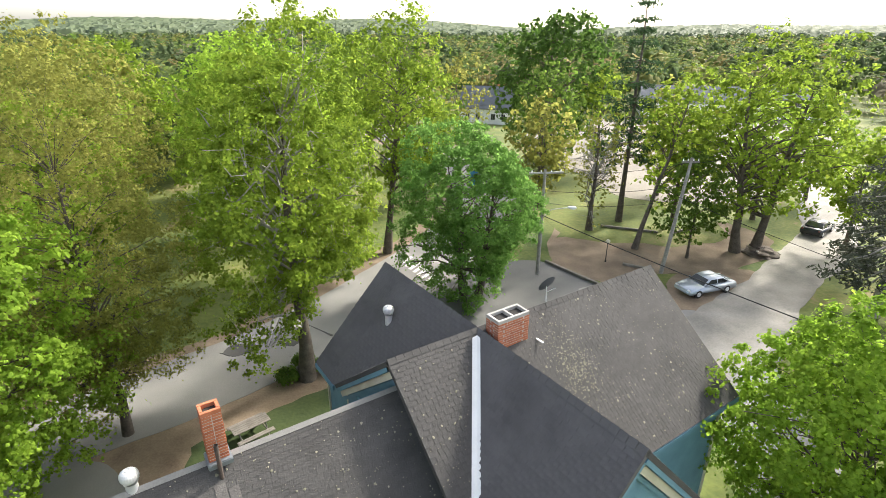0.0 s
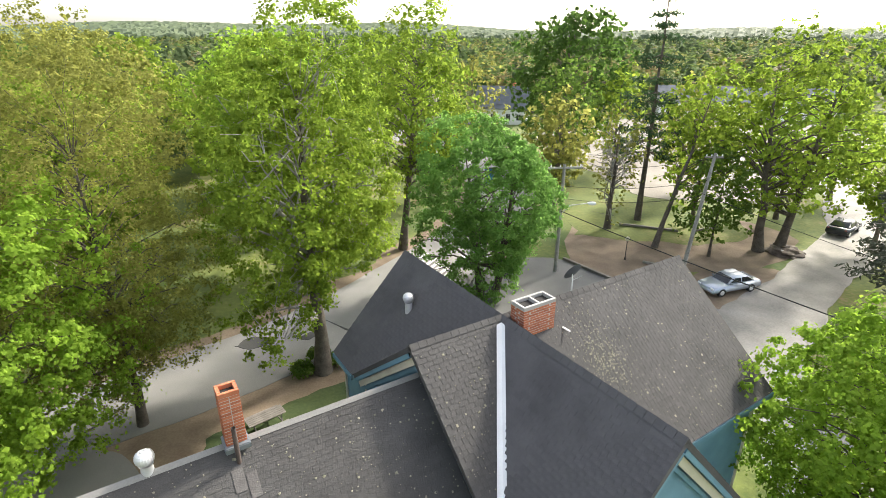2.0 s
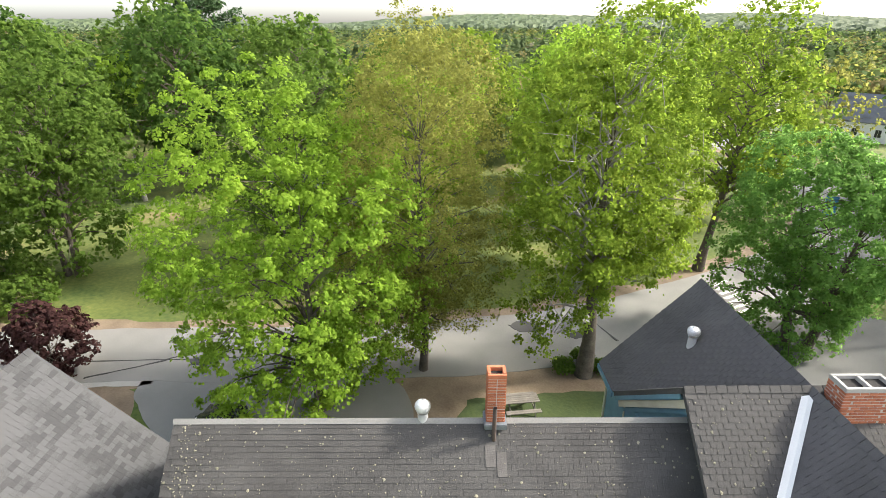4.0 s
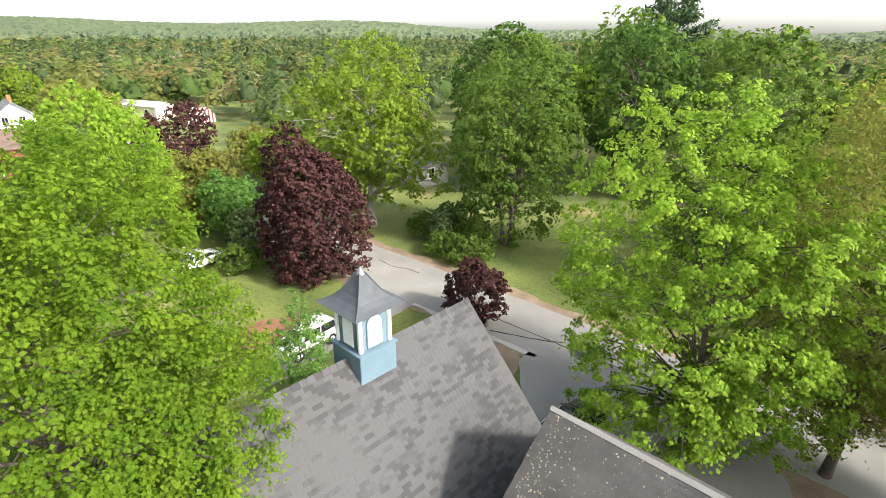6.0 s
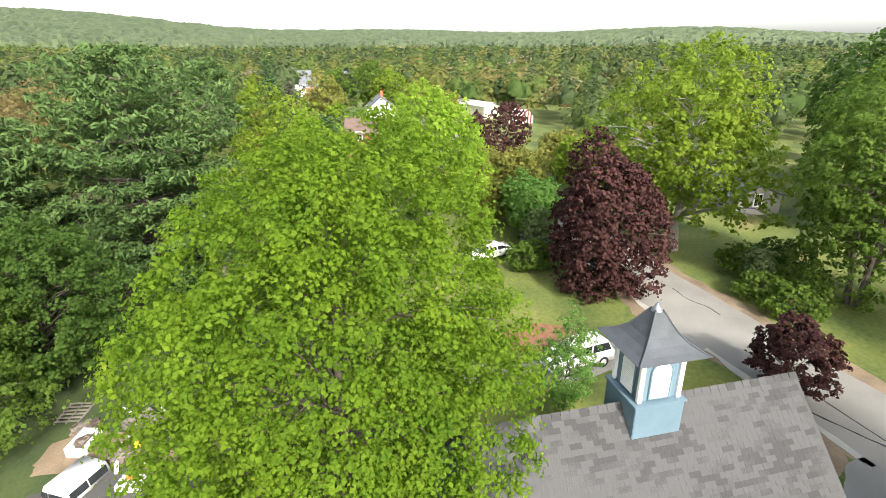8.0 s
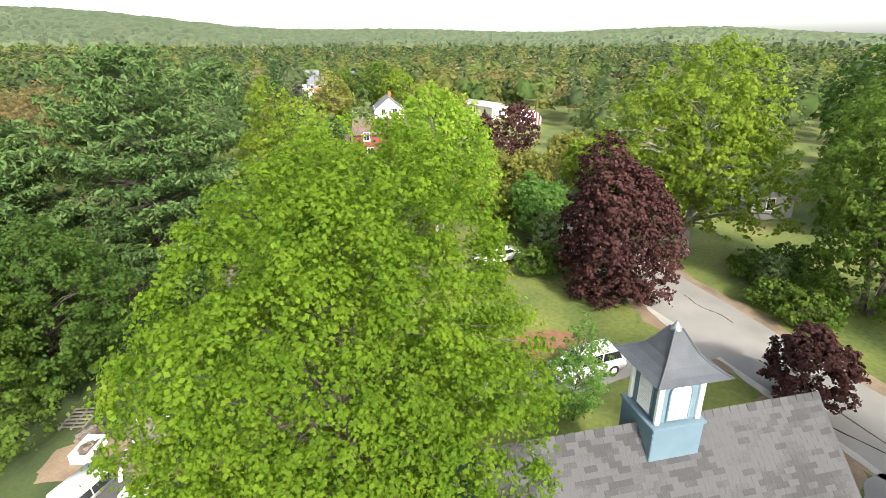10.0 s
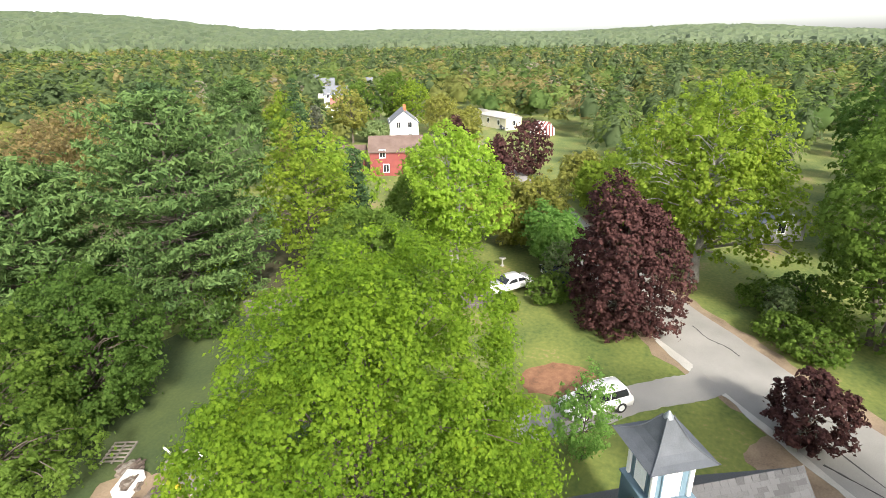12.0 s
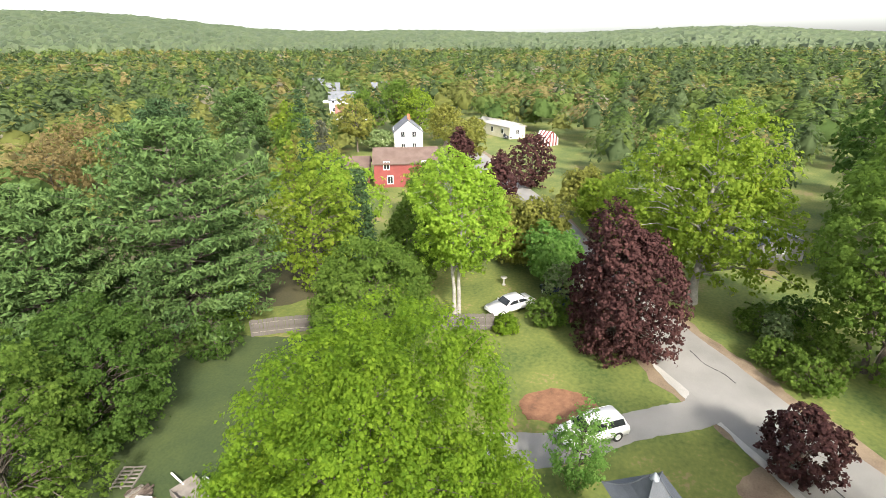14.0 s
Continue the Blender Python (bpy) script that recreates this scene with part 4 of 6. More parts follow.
for k in range(4):
    rot = Matrix.Rotation(k * math.pi / 2, 4, "Z")
    arch = [(-0.27, 1.38), (0.27, 1.38), (0.27, 2.15)] + [(0.27 * math.cos(a), 2.15 + 0.27 * math.sin(a)) for a in np.linspace(0.25, math.pi - 0.25, 9)] + [(-0.27, 2.15)]
    bm = bmesh.new()
    prism(bm, [rot @ Vector((0.57, a, z)) for a, z in arch], (0, 0, 0), rot @ Vector((0.025, 0, 0)))
    panel = part("louver_panel", bm, M["white"], cup, "white arched louver")
    edge = [rot @ Vector((0.585, a * 1.12, 1.36 + (z - 1.38) * 1.05)) for a, z in arch]
    tube("frame", [tuple(p) for p in edge + edge[:1]], 0.028, M["light_blue"], panel, "blue arched frame", 6)
    for i in range(14):
        z = 1.42 + i * 0.062
        w = 0.5 if z < 2.15 else 2 * math.sqrt(max(0.004, 0.25 ** 2 - (z - 2.15) ** 2))
        bm = one_box(0.602, 0, z, 0.03, w, 0.012, 0, rot)
        part("slat", bm, M["white"], panel)
prof = [(1.02, 2.70), (0.82, 2.79), (0.62, 2.92), (0.45, 3.09), (0.31, 3.31), (0.19, 3.53), (0.1, 3.68)]
bm = bmesh.new()
rows_ = []
for r_, z_ in prof:
    rows_.append([bm.verts.new((sx * r_, sy * r_, z_)) for sx, sy in ((-1, -1), (1, -1), (1, 1), (-1, 1))])
for a, b in zip(rows_, rows_[1:]):
    for i in range(4):
        bm.faces.new((a[i], a[(i + 1) % 4], b[(i + 1) % 4], b[i]))
bm.faces.new(rows_[0][::-1])
bm.faces.new(rows_[-1])
part("roof", bm, M["slate"], cup, "flared dark slate roof")
for sx, sy in ((-1, -1), (1, -1), (1, 1), (-1, 1)):
    tube("hip", [(sx * r_, sy * r_, z_ + 0.012) for r_, z_ in prof], 0.022, M["slate"], cup, "", 6)
tube("finial", [(0, 0, 3.63), (0, 0, 3.69), (0, 0, 3.75), (0, 0, 3.81), (0, 0, 3.85)], [0.15, 0.13, 0.075, 0.05, 0.02], M["lead"], cup, "weathered lead finial", 12)

# ---- trees, nearest first ----
def over_barn(x, y, z):
    """True inside the barn and just over its roof."""
    t = radians(TURN)
    u, v = x * math.cos(t) + y * math.sin(t), -x * math.sin(t) + y * math.cos(t)
    return (v > B0 - 0.5) & (np.abs(u - BU) < BH + 0.4) & (z < BZ - BK * np.abs(u - BU) + 0.9)


tree("maple_tree", -12.4, -8.3, 16.6, (5.3, 5.3, 8.0), "leaf_bright", "large round maple in bright yellow-green flower", 1150, 165, 0.11, "dome", trunk=0.34, clump=0.78, mid=8.5, seed=11, taper=0.12, clear_of=over_barn)
tree("maple_tree", -7.1, 24.7, 19.8, (5.6, 5.6, 8.2), "leaf_olive", "tall yard maple with grey dead limbs in its crown", 400, 125, 0.17, "open", trunk=0.42, clump=0.9, mid=11.6, seed=12, bare=34)
tree("tree", 2.9, 35.2, 14.0, (5.2, 5.2, 6.4), "leaf_cool", "fresh green tree between house and street", 440, 120, 0.18, "oval", trunk=0.26, clump=0.85, mid=6.9, seed=13, forks=2)
tree("tree", -15.0, 20.0, 18.6, (4.5, 4.5, 8.8), "leaf_bud", "slender tree in brownish bud beside the street", 560, 92, 0.12, "oval", trunk=0.22, clump=0.8, mid=9.6, seed=14)
tree("tree", -17.4, 14.2, 16.0, (6.0, 6.0, 7.8), "leaf_fresh", "bright green young tree behind the wing", 480, 120, 0.17, "open", trunk=0.24, clump=0.85, mid=8.2, seed=15)
tree("purple_maple", -42, -3.2, 12.9, (4.6, 4.6, 6.4), "leaf_purple", "dark purple maple beside the street", 620, 110, 0.19, "oval", trunk=0.28, clump=0.7, mid=6.0, seed=16, taper=0.32)
tree("purple_maple", -32.0, 7.9, 4.6, (2.3, 2.3, 2.2), "leaf_purple", "small dark purple maple at the street corner", 130, 50, 0.22, "oval", trunk=0.09, clump=0.5, mid=2.5, seed=17)
tree("oak_tree", -53.6, 2.6, 19.0, (8.0, 8.0, 8.0), "leaf_olive", "broad olive-green tree with a pale trunk", 552, 90, 0.27, "open", bark="bark_grey", trunk=0.42, clump=1.1, mid=10.8, seed=18, bare=5)
tree("tree", -45.7, 14.9, 16.2, (6.2, 6.2, 6.6), "leaf_green", "green tree with several stems on a lawn", 482, 90, 0.25, "oval", trunk=0.22, clump=1.0, mid=9.6, seed=19, forks=3)
tree("tree", -42.0, -17.2, 15.3, (4.2, 4.2, 5.0), "leaf_fresh", "bright green tree with twin pale stems", 379, 90, 0.22, "oval", bark="bark_grey", trunk=0.2, clump=0.85, mid=10.3, seed=20, forks=2)
tree("tree", -28.6, -18.0, 12.6, (4.2, 4.2, 5.2), "leaf_green", "spreading green tree on the lawn", 420, 90, 0.2, "dome", trunk=0.2, clump=0.8, mid=7.2, seed=21)
tree("tree", -18.9, -32.0, 8.6, (4.6, 4.6, 4.6), "leaf_dark", "leafy thicket tree at the lawn's edge", 379, 82, 0.2, "oval", trunk=0.2, clump=0.85, mid=5.4, seed=22)
tree("tree", -12.6, -31.0, 11.2, (5.0, 5.0, 5.6), "leaf_green", "grey-green thicket tree beside the yard", 345, 75, 0.2, "oval", trunk=0.2, clump=0.85, mid=5.2, seed=122)
tree("sapling", -26.2, -3.6, 5.8, (1.9, 1.9, 2.8), "leaf_cool", "thin pale green sapling beside the driveway", 110, 46, 0.14, "open", trunk=0.05, clump=0.5, mid=2.9, seed=23)
tree("tree", 15.4, 13.0, 11.0, (4.6, 4.6, 5.2), "leaf_fresh", "bright green tree at the house corner", 440, 120, 0.17, "oval", trunk=0.22, clump=0.75, mid=5.6, seed=24)
tree("tree", 28.4, 44.0, 19.0, (7.0, 7.0, 7.6), "leaf_olive", "tall spreading tree with yellowish leaves", 379, 75, 0.25, "open", trunk=0.4, clump=1.0, mid=11.2, seed=25, forks=2)
tree("tree", 16.5, 81.0, 26.0, (8.6, 8.6, 11.0), "leaf_dark", "tall dark green tree beside the lot", 482, 82, 0.33, "oval", trunk=0.5, clump=1.2, mid=12.5, seed=26)
tree("tree", -4.3, 43.6, 20.5, (4.8, 4.8, 7.6), "leaf_olive", "tall leaning street tree in young leaf", 299, 75, 0.23, "open", trunk=0.36, clump=1.0, mid=12.6, seed=27, lean=(1.6, 0.4))
tree("tree", 18.5, 44.5, 16.5, (3.8, 3.8, 4.8), "leaf_olive", "leaning dark-stemmed tree with a thin crown", 110, 45, 0.28, "open", trunk=0.24, clump=0.9, mid=11.5, seed=28, lean=(4.4, 3.2))
tree("tree", 15.6, 49.7, 13.0, (3.4, 3.4, 5.4), "leaf_bud", "nearly bare twiggy tree on brown soil", 90, 30, 0.24, "open", trunk=0.3, clump=0.8, mid=7.5, seed=29, bare=14)
tree("tree", 22.5, 42.5, 10.0, (3.2, 3.2, 4.2), "leaf_green", "young green tree beside the parked car", 140, 45, 0.24, "open", trunk=0.12, clump=0.8, mid=5.6, seed=30)
tree("tree", -12.5, 38.5, 17.5, (5.6, 5.6, 7.4), "leaf_olive", "yellow-green tree across the street", 379, 82, 0.23, "open", trunk=0.32, clump=1.0, mid=10.0, seed=31)
tree("tree", -24.5, 32.5, 17.0, (6.2, 6.2, 7.6), "leaf_olive", "broad young-leaved tree across the street", 379, 82, 0.23, "oval", trunk=0.32, clump=1.0, mid=9.4, seed=32)
tree("tree", -34.5, 27.5, 15.0, (5.6, 5.6, 6.4), "leaf_green", "green tree on the far side of the street", 379, 82, 0.23, "oval", trunk=0.3, clump=1.0, mid=8.4, seed=33)
tree("tree", -16, 49, 19.0, (6.4, 6.4, 8.0), "leaf_fresh", "tall light green tree behind the street", 379, 75, 0.27, "oval", trunk=0.34, clump=1.1, mid=10.6, seed=34)
tree("tree", -32, 45, 18.0, (6.6, 6.6, 8.0), "leaf_bud", "tall budding tree behind the street", 379, 75, 0.25, "oval", trunk=0.34, clump=1.1, mid=10.0, seed=35)
for i, (x, y, h, r, leaf) in enumerate(((-24, 62, 17.5, 6.5, "leaf_fresh"), (-40, 66, 18, 7, "leaf_olive"), (-10, 76, 18.5, 6.5, "leaf_olive"), (-30, 84, 18.5, 7, "leaf_fresh"), (-52, 80, 18.5, 7.5, "leaf_green"), (-18, 96, 18, 7, "leaf_green"))):
    tree("tree", x, y, h, (r, r, h * 0.42), leaf, "yellow-green tree behind the street", 345, 75, 0.27, "dome", trunk=0.32, clump=1.15, mid=h * 0.57, seed=400 + i, group="trees behind the street")
for i, (x, y, h, r) in enumerate(((-62, 22, 19, 7), (-58, 34, 21, 7.5), (-68, 38, 22, 8), (-52, 46, 20, 7), (-74, 24, 21, 8), (-66, 52, 20, 7.5), (-44, 56, 18, 7))):
    tree("tree", x, y, h, (r, r, h * 0.42), ("leaf_green", "leaf_dark", "leaf_green")[i % 3], "tall deep green tree at the wood's edge", 345, 75, 0.33, "dome", trunk=0.4, clump=1.25, mid=h * 0.56, seed=40 + i, group="trees at the wood's edge")
tree("birch_tree", -60, 28.5, 16.5, (2.6, 2.6, 4.0), "leaf_fresh", "slender pale-stemmed tree before dark woods", 80, 45, 0.3, "open", bark="bark_grey", trunk=0.2, clump=0.9, mid=12.5, seed=50)
for i, (x, y, h, r) in enumerate(((-31.4, -37.0, 18.2, 7.4), (-23, -43, 14.5, 6.0), (-41, -46, 15.5, 5.0), (-52, -62, 17, 6))):
    conifer("pine_tree", x, y, h, r, ("needle_light", "needle_light", "needle_light", "needle")[i], "broad green white pine with tiered limbs", 60 + i, 19, 8, 52, 0.5, 0.1, "pine", trunk=0.34)
conifer("spruce_tree", 31.4, 32.2, 21, 3.9, "needle_grey", "tall thin grey spruce beside the back lane", 70, 28, 7, 16, 0.42, 0.16, "spruce", bark="bark_grey", trunk=0.36, droop=0.3)
conifer("pine_tree", 19.4, 52.3, 24, 3.4, "needle", "tall thin pine with sparse limbs", 71, 15, 5, 14, 0.5, 0.3, "spruce", trunk=0.3, droop=0.15)
conifer("pine_tree", -95, 62, 27, 7, "needle", "tall pine above the woods", 72, 16, 6, 24, 0.9, 0.3, "pine", trunk=0.4)
conifer("spruce_tree", -46.5, -29.5, 12, 2.0, "needle", "narrow dark spruce among broadleaf trees", 73, 20, 6, 16, 0.45, 0.08, "spruce", trunk=0.16)
conifer("spruce_tree", -60.5, -46.0, 14.5, 2.6, "needle", "narrow dark spruce beyond the lawn", 74, 20, 6, 16, 0.5, 0.08, "spruce", trunk=0.18)
conifer("spruce_tree", -61.5, -41.8, 9.5, 1.9, "needle", "small bluish spruce near the red house", 75, 18, 6, 16, 0.45, 0.06, "spruce", trunk=0.14)
for i, (x, y, h, r, leaf) in enumerate(((-43, -33, 14.5, 5, "leaf_olive"), (-52, -36, 13, 5, "leaf_fresh"), (-55, -24, 10, 4.2, "leaf_bud"), (-48, -24, 9.5, 4, "leaf_green"), (-57, -16, 8, 3.6, "leaf_bud"), (-52, -10.5, 7, 3, "leaf_cool"), (-66, -30, 9, 4, "leaf_green"))):
    tree("tree", x, y, h, (r, r, h * 0.42), leaf, "broadleaf tree in mixed spring leaf beyond the lawn", 276, 72, 0.25, "oval", trunk=0.22, clump=1.0, mid=h * 0.54, seed=80 + i, group="trees beyond the lawn")
for i, (x, y) in enumerate(((-90.8, -22.6), (-72.5, -22.8), (-97, -38))):
    tree("purple_maple", x, y, (9.0, 9.5, 8.5)[i], ((3.7, 3.7, 4.5), (2.4, 2.4, 4.6), (2.4, 2.4, 4.0))[i], "leaf_purple", "dark purple maple on a far lawn", 220, 60, 0.26, "oval", trunk=0.2, clump=0.8, mid=4.8, seed=90 + i, taper=0.3, group="purple maples")
conifer("pine_tree", -82, -76, 16, 5.6, "needle_light", "broad green pine beyond the lawn", 76, 17, 7, 40, 0.6, 0.12, "pine", trunk=0.3)
conifer("spruce_tree", -88, -68, 15.5, 2.8, "needle", "narrow dark spruce near the houses", 77, 20, 6, 18, 0.55, 0.06, "spruce", trunk=0.18)
conifer("spruce_tree", -66, -47.5, 13.5, 2.2, "needle_grey", "thin brownish spruce near the red house", 78, 20, 6, 14, 0.5, 0.06, "spruce", trunk=0.18)
for i, (x, y, h, r, leaf) in enumerate(((-56.5, -13, 8.5, 3.4, "leaf_bud"), (-70, -8.5, 8.5, 3.6, "leaf_olive"), (-78, -12, 7.5, 3.4, "leaf_bud"), (-64, -3, 7.5, 3.2, "leaf_olive"), (-55, -84, 14, 6.4, "leaf_tan"), (-45, -76, 13, 6, "leaf_tan"), (-70, -92, 13, 5.6, "leaf_bud"), (-110, -64, 5, 3.4, "blossom"), (-86, -6, 7, 1.8, "blossom"))):
    tree("tree", x, y, h, (r, r, h * 0.44), leaf, "loose tree in tan and olive spring bud" if leaf != "blossom" else "small tree in white blossom", 260, 60, 0.26, "open", trunk=0.16, clump=1.0, mid=h * 0.56, seed=420 + i, group="budding trees")
tree("tree", -138, -73, 15, (5, 5, 6.5), "leaf_green", "round green tree behind the white house", 229, 60, 0.39, "dome", trunk=0.3, clump=1.1, mid=7.5, seed=95)
for i, (x, y, h, r, leaf) in enumerate(((-44.5, 8.5, 2.2, 1.9, "leaf_green"), (-42.2, 10.2, 2.4, 2.2, "leaf_green"), (-50, 8.2, 2.4, 2.4, "leaf_green"), (-46.8, 11.5, 2.2, 2.2, "leaf_green"), (-52.5, 11.5, 2.4, 2.6, "leaf_dark"), (-44.6, -9.2, 2.6, 2.2, "leaf_green"),
                                         (-47.2, 8.6, 3.4, 1.1, "blossom"), (-29, -33, 4.2, 2.6, "leaf_dark"), (-33.5, -35.5, 4.8, 2.4, "leaf_fresh"), (-48, -9, 4.5, 2.0, "blossom"), (-41.6, -12.4, 1.5, 1.1, "leaf_bright"))):
    tree("shrub", x, y, h, (r, r, h * 0.55), leaf, "leafy shrub " + ("with white blossom" if leaf == "blossom" else "of dense green leaves"), 90, 50, 0.2, "dome", trunk=0.06, clump=0.55, mid=h * 0.45, seed=200 + i, category="shrub", group="shrubs")
for i, (x, y, h, r, leaf) in enumerate(((24.5, 51, 14.5, 4.0, "leaf_olive"), (34, 53, 13.5, 4.6, "leaf_fresh"), (11.5, 57, 12.5, 3.4, "leaf_bud"), (13.5, 66, 16, 4.6, "leaf_green"), (22.5, 74, 15, 4.4, "leaf_olive"), (37.5, 44, 12, 3.6, "leaf_olive"), (27.0, 62, 13, 3.6, "leaf_bud"), (44, 60, 12, 4.2, "leaf_green"), (-1.5, 60, 15, 4.4, "leaf_green"), (-14, 64, 16, 5.4, "leaf_olive"), (3, 96, 16, 5.5, "leaf_bud"))):
    tree("tree", x, y, h, (r, r, h * 0.42), leaf, "street tree in thin spring leaf near the lot", 150, 50, 0.28, "open", trunk=0.22, clump=1.0, mid=h * 0.58, seed=300 + i, group="trees near the lot")
for i, (x, y) in enumerate(((-8.2, 24.3), (-6.3, 25.4), (-7.6, 25.9))):
    tree("shrub", x, y, 0.8, (0.6, 0.6, 0.45), "leaf_green", "low leafy plants at the foot of the maple", 24, 50, 0.16, "dome", trunk=0.02, clump=0.5, mid=0.35, seed=330 + i, category="shrub", group="plants by the maple")

# young trees among the far houses
for i, (x, y, h, r, leaf) in enumerate(((-73, -55, 11, 4.2, "leaf_bud"), (-82, -64, 12, 4.6, "leaf_green"), (-103, -39, 10, 4.0, "leaf_bud"), (-108, -68, 12, 4.8, "leaf_bud"),
                                        (-124, -76, 13, 5.0, "leaf_green"), (-122, -52, 11, 4.6, "leaf_bud"), (-136, -66, 12, 4.8, "leaf_olive"), (-92, -74, 13, 5.0, "leaf_olive"))):
    tree("tree", x, y, h, (r, r, h * 0.4), leaf, "young tree in spring leaf among the houses", 180, 60, 0.33, "oval", trunk=0.22, clump=1.1, mid=h * 0.58, seed=310 + i, group="trees among the houses")

# ---- vehicles ----
def wheel(owner, x, y, r, side):
    t = tube("wheel", [(x, y - side * 0.1, r), (x, y + side * 0.1, r)], r, M["tyre"], owner, "black tyre", 18)
    bm = bmesh.new()
    bmesh.ops.create_circle(bm, cap_ends=True, radius=r, segments=18, matrix=pose(x, y + side * 0.098, r, 90))
    part("sidewall", bm, M["tyre"], t)
    bm = bmesh.new()
    bmesh.ops.create_cone(bm, cap_ends=True, segments=14, radius1=r * 0.62, radius2=r * 0.55, depth=0.05, matrix=pose(x, y + side * 0.1, r, 90 * -side))
    part("rim", bm, M["metal"], t, "silver wheel rim")


def car(name, x, y, rz, kind, paint, label, length=4.5, width=1.78):
    """A car, nose along +x: lower body, cabin with glass, lights, wheels."""
    root = new(name)
    root.matrix_basis = pose(x, y, 0.035, 0, 0, rz)
    tagged(root, label, "car")
    L, W = length, width
    if kind == "suv":
        body = [(-0.5, 0.32), (0.5, 0.32), (0.5, 0.62), (0.47, 0.86), (0.24, 1.0), (-0.49, 1.04), (-0.5, 0.7)]
        cab = [(0.26, 0.98), (0.13, 1.56), (0.02, 1.64), (-0.4, 1.62), (-0.48, 1.02)]
    else:
        body = [(-0.5, 0.3), (0.5, 0.3), (0.5, 0.55), (0.46, 0.74), (0.2, 0.88), (-0.34, 0.92), (-0.49, 0.86), (-0.5, 0.6)]
        cab = [(0.22, 0.86), (0.08, 1.32), (-0.02, 1.39), (-0.2, 1.36), (-0.36, 0.92)]
    bm = bmesh.new()
    prism(bm, [(a * L, -W / 2, z) for a, z in body], (0, 0, 0), (0, W, 0))
    bmesh.ops.bevel(bm, geom=bm.edges[:], offset=0.07, segments=3, affect="EDGES")
    part("body", bm, M[paint], root, smooth=True)
    bm = bmesh.new()
    lo = [bm.verts.new((a * L, -W / 2 + 0.06 + (z - 0.85) * 0.26, z)) for a, z in cab]
    hi = [bm.verts.new((a * L, W / 2 - 0.06 - (z - 0.85) * 0.26, z)) for a, z in cab]
    n = len(cab)
    bm.faces.new(lo)
    bm.faces.new(hi[::-1])
    for i in range(n):
        bm.faces.new((lo[i], hi[i], hi[(i + 1) % n], lo[(i + 1) % n]))
    bmesh.ops.bevel(bm, geom=bm.edges[:], offset=0.05, segments=2, affect="EDGES")
    part("cabin", bm, M[paint], root, smooth=True)
    zt, zb = cab[2][1], cab[0][1]
    def glass(pts, nm):
        bm = bmesh.new()
        a, b, c = (Vector(p) for p in pts[:3])
        nn = (b - a).cross(c - a).normalized() * 0.012
        prism(bm, pts, (0, 0, 0), nn)
        part(nm, bm, M["glass"], root, "dark tinted glass")
    for s in (-1, 1):
        inset = lambda z: s * (W / 2 - 0.055 - (z - 0.85) * 0.26)
        z0, z1 = zb + 0.1, zt - 0.12
        f0, r0 = cab[0][0] * L - 0.28, cab[-1][0] * L + 0.22
        f1, r1 = cab[1][0] * L - 0.1, cab[-2][0] * L + 0.02
        m0, m1 = (f0 + r0) / 2, (f1 + r1) / 2
        for a0, b0, a1, b1 in ((f0, m0 + 0.05, f1, m1 + 0.05), (m0 - 0.05, r0, m1 - 0.05, r1)):
            q = [(a0, inset(z0), z0), (b0, inset(z0), z0), (b1, inset(z1), z1), (a1, inset(z1), z1)]
            glass(q if s < 0 else q[::-1], "window")
    for i, j, nm in ((0, 1, "windscreen"), (n - 1, n - 2, "rear_window")):
        (a0, z0), (a1, z1) = cab[i], cab[j]
        a0, z0, a1, z1 = a0 + (a1 - a0) * 0.12, z0 + (z1 - z0) * 0.12, a0 + (a1 - a0) * 0.9, z0 + (z1 - z0) * 0.9
        w0, w1 = W / 2 - 0.16 - (z0 - 0.85) * 0.26, W / 2 - 0.16 - (z1 - 0.85) * 0.26
        o = 0.012 if i == 0 else -0.012
        q = [(a0 * L + o, -w0, z0 + 0.008), (a0 * L + o, w0, z0 + 0.008), (a1 * L + o, w1, z1 + 0.008), (a1 * L + o, -w1, z1 + 0.008)]
        glass(q if i == 0 else q[::-1], nm)
    for s in (-1, 1):
        part("headlight", one_box(0.485 * L, s * W * 0.36, 0.64, 0.09, 0.32, 0.14, 0.03), M["white"], root, "clear headlight")
        part("tail_light", one_box(-0.488 * L, s * W * 0.4, 0.78, 0.06, 0.2, 0.18, 0.02), M["red_paint"], root, "red tail light")
        part("mirror", one_box(cab[0][0] * L - 0.3, s * (W / 2 + 0.06), zb + 0.1, 0.1, 0.18, 0.12, 0.03), M[paint], root)
        for ax in (-0.3, 0.31):
            wheel(root, ax * L, s * (W / 2 - 0.09), 0.32 if kind == "sedan" else 0.36, s)
    for s in (-1, 1):
        part("bumper", one_box(s * 0.495 * L, 0, 0.42, 0.08, W * 0.9, 0.16, 0.03), M[paint], root)
    if kind == "suv":
        for s in (-1, 1):
            tube("roof_rail", [(-0.36 * L, s * W * 0.33, zt + 0.02), (-0.1 * L, s * W * 0.33, zt + 0.06), (0.04 * L, s * W * 0.33, zt + 0.02)], 0.02, M["metal"], root)
    return root


car("car", -30.8, -3.5, -48, "suv", "car_white", "white sport utility car parked on the driveway", 4.4, 1.78)
car("car", -45.7, -13.2, -38, "sedan", "car_white", "white sedan parked beyond the board fence", 4.8, 1.82)
car("car", -49.4, -9.6, 215, "sedan", "car_blue", "dark blue car half hidden behind shrubs", 4.6, 1.8)
car("car", 21.1, 36.0, 200, "sedan", "car_silver", "silver sedan parked beside the back lane", 4.5, 1.75)
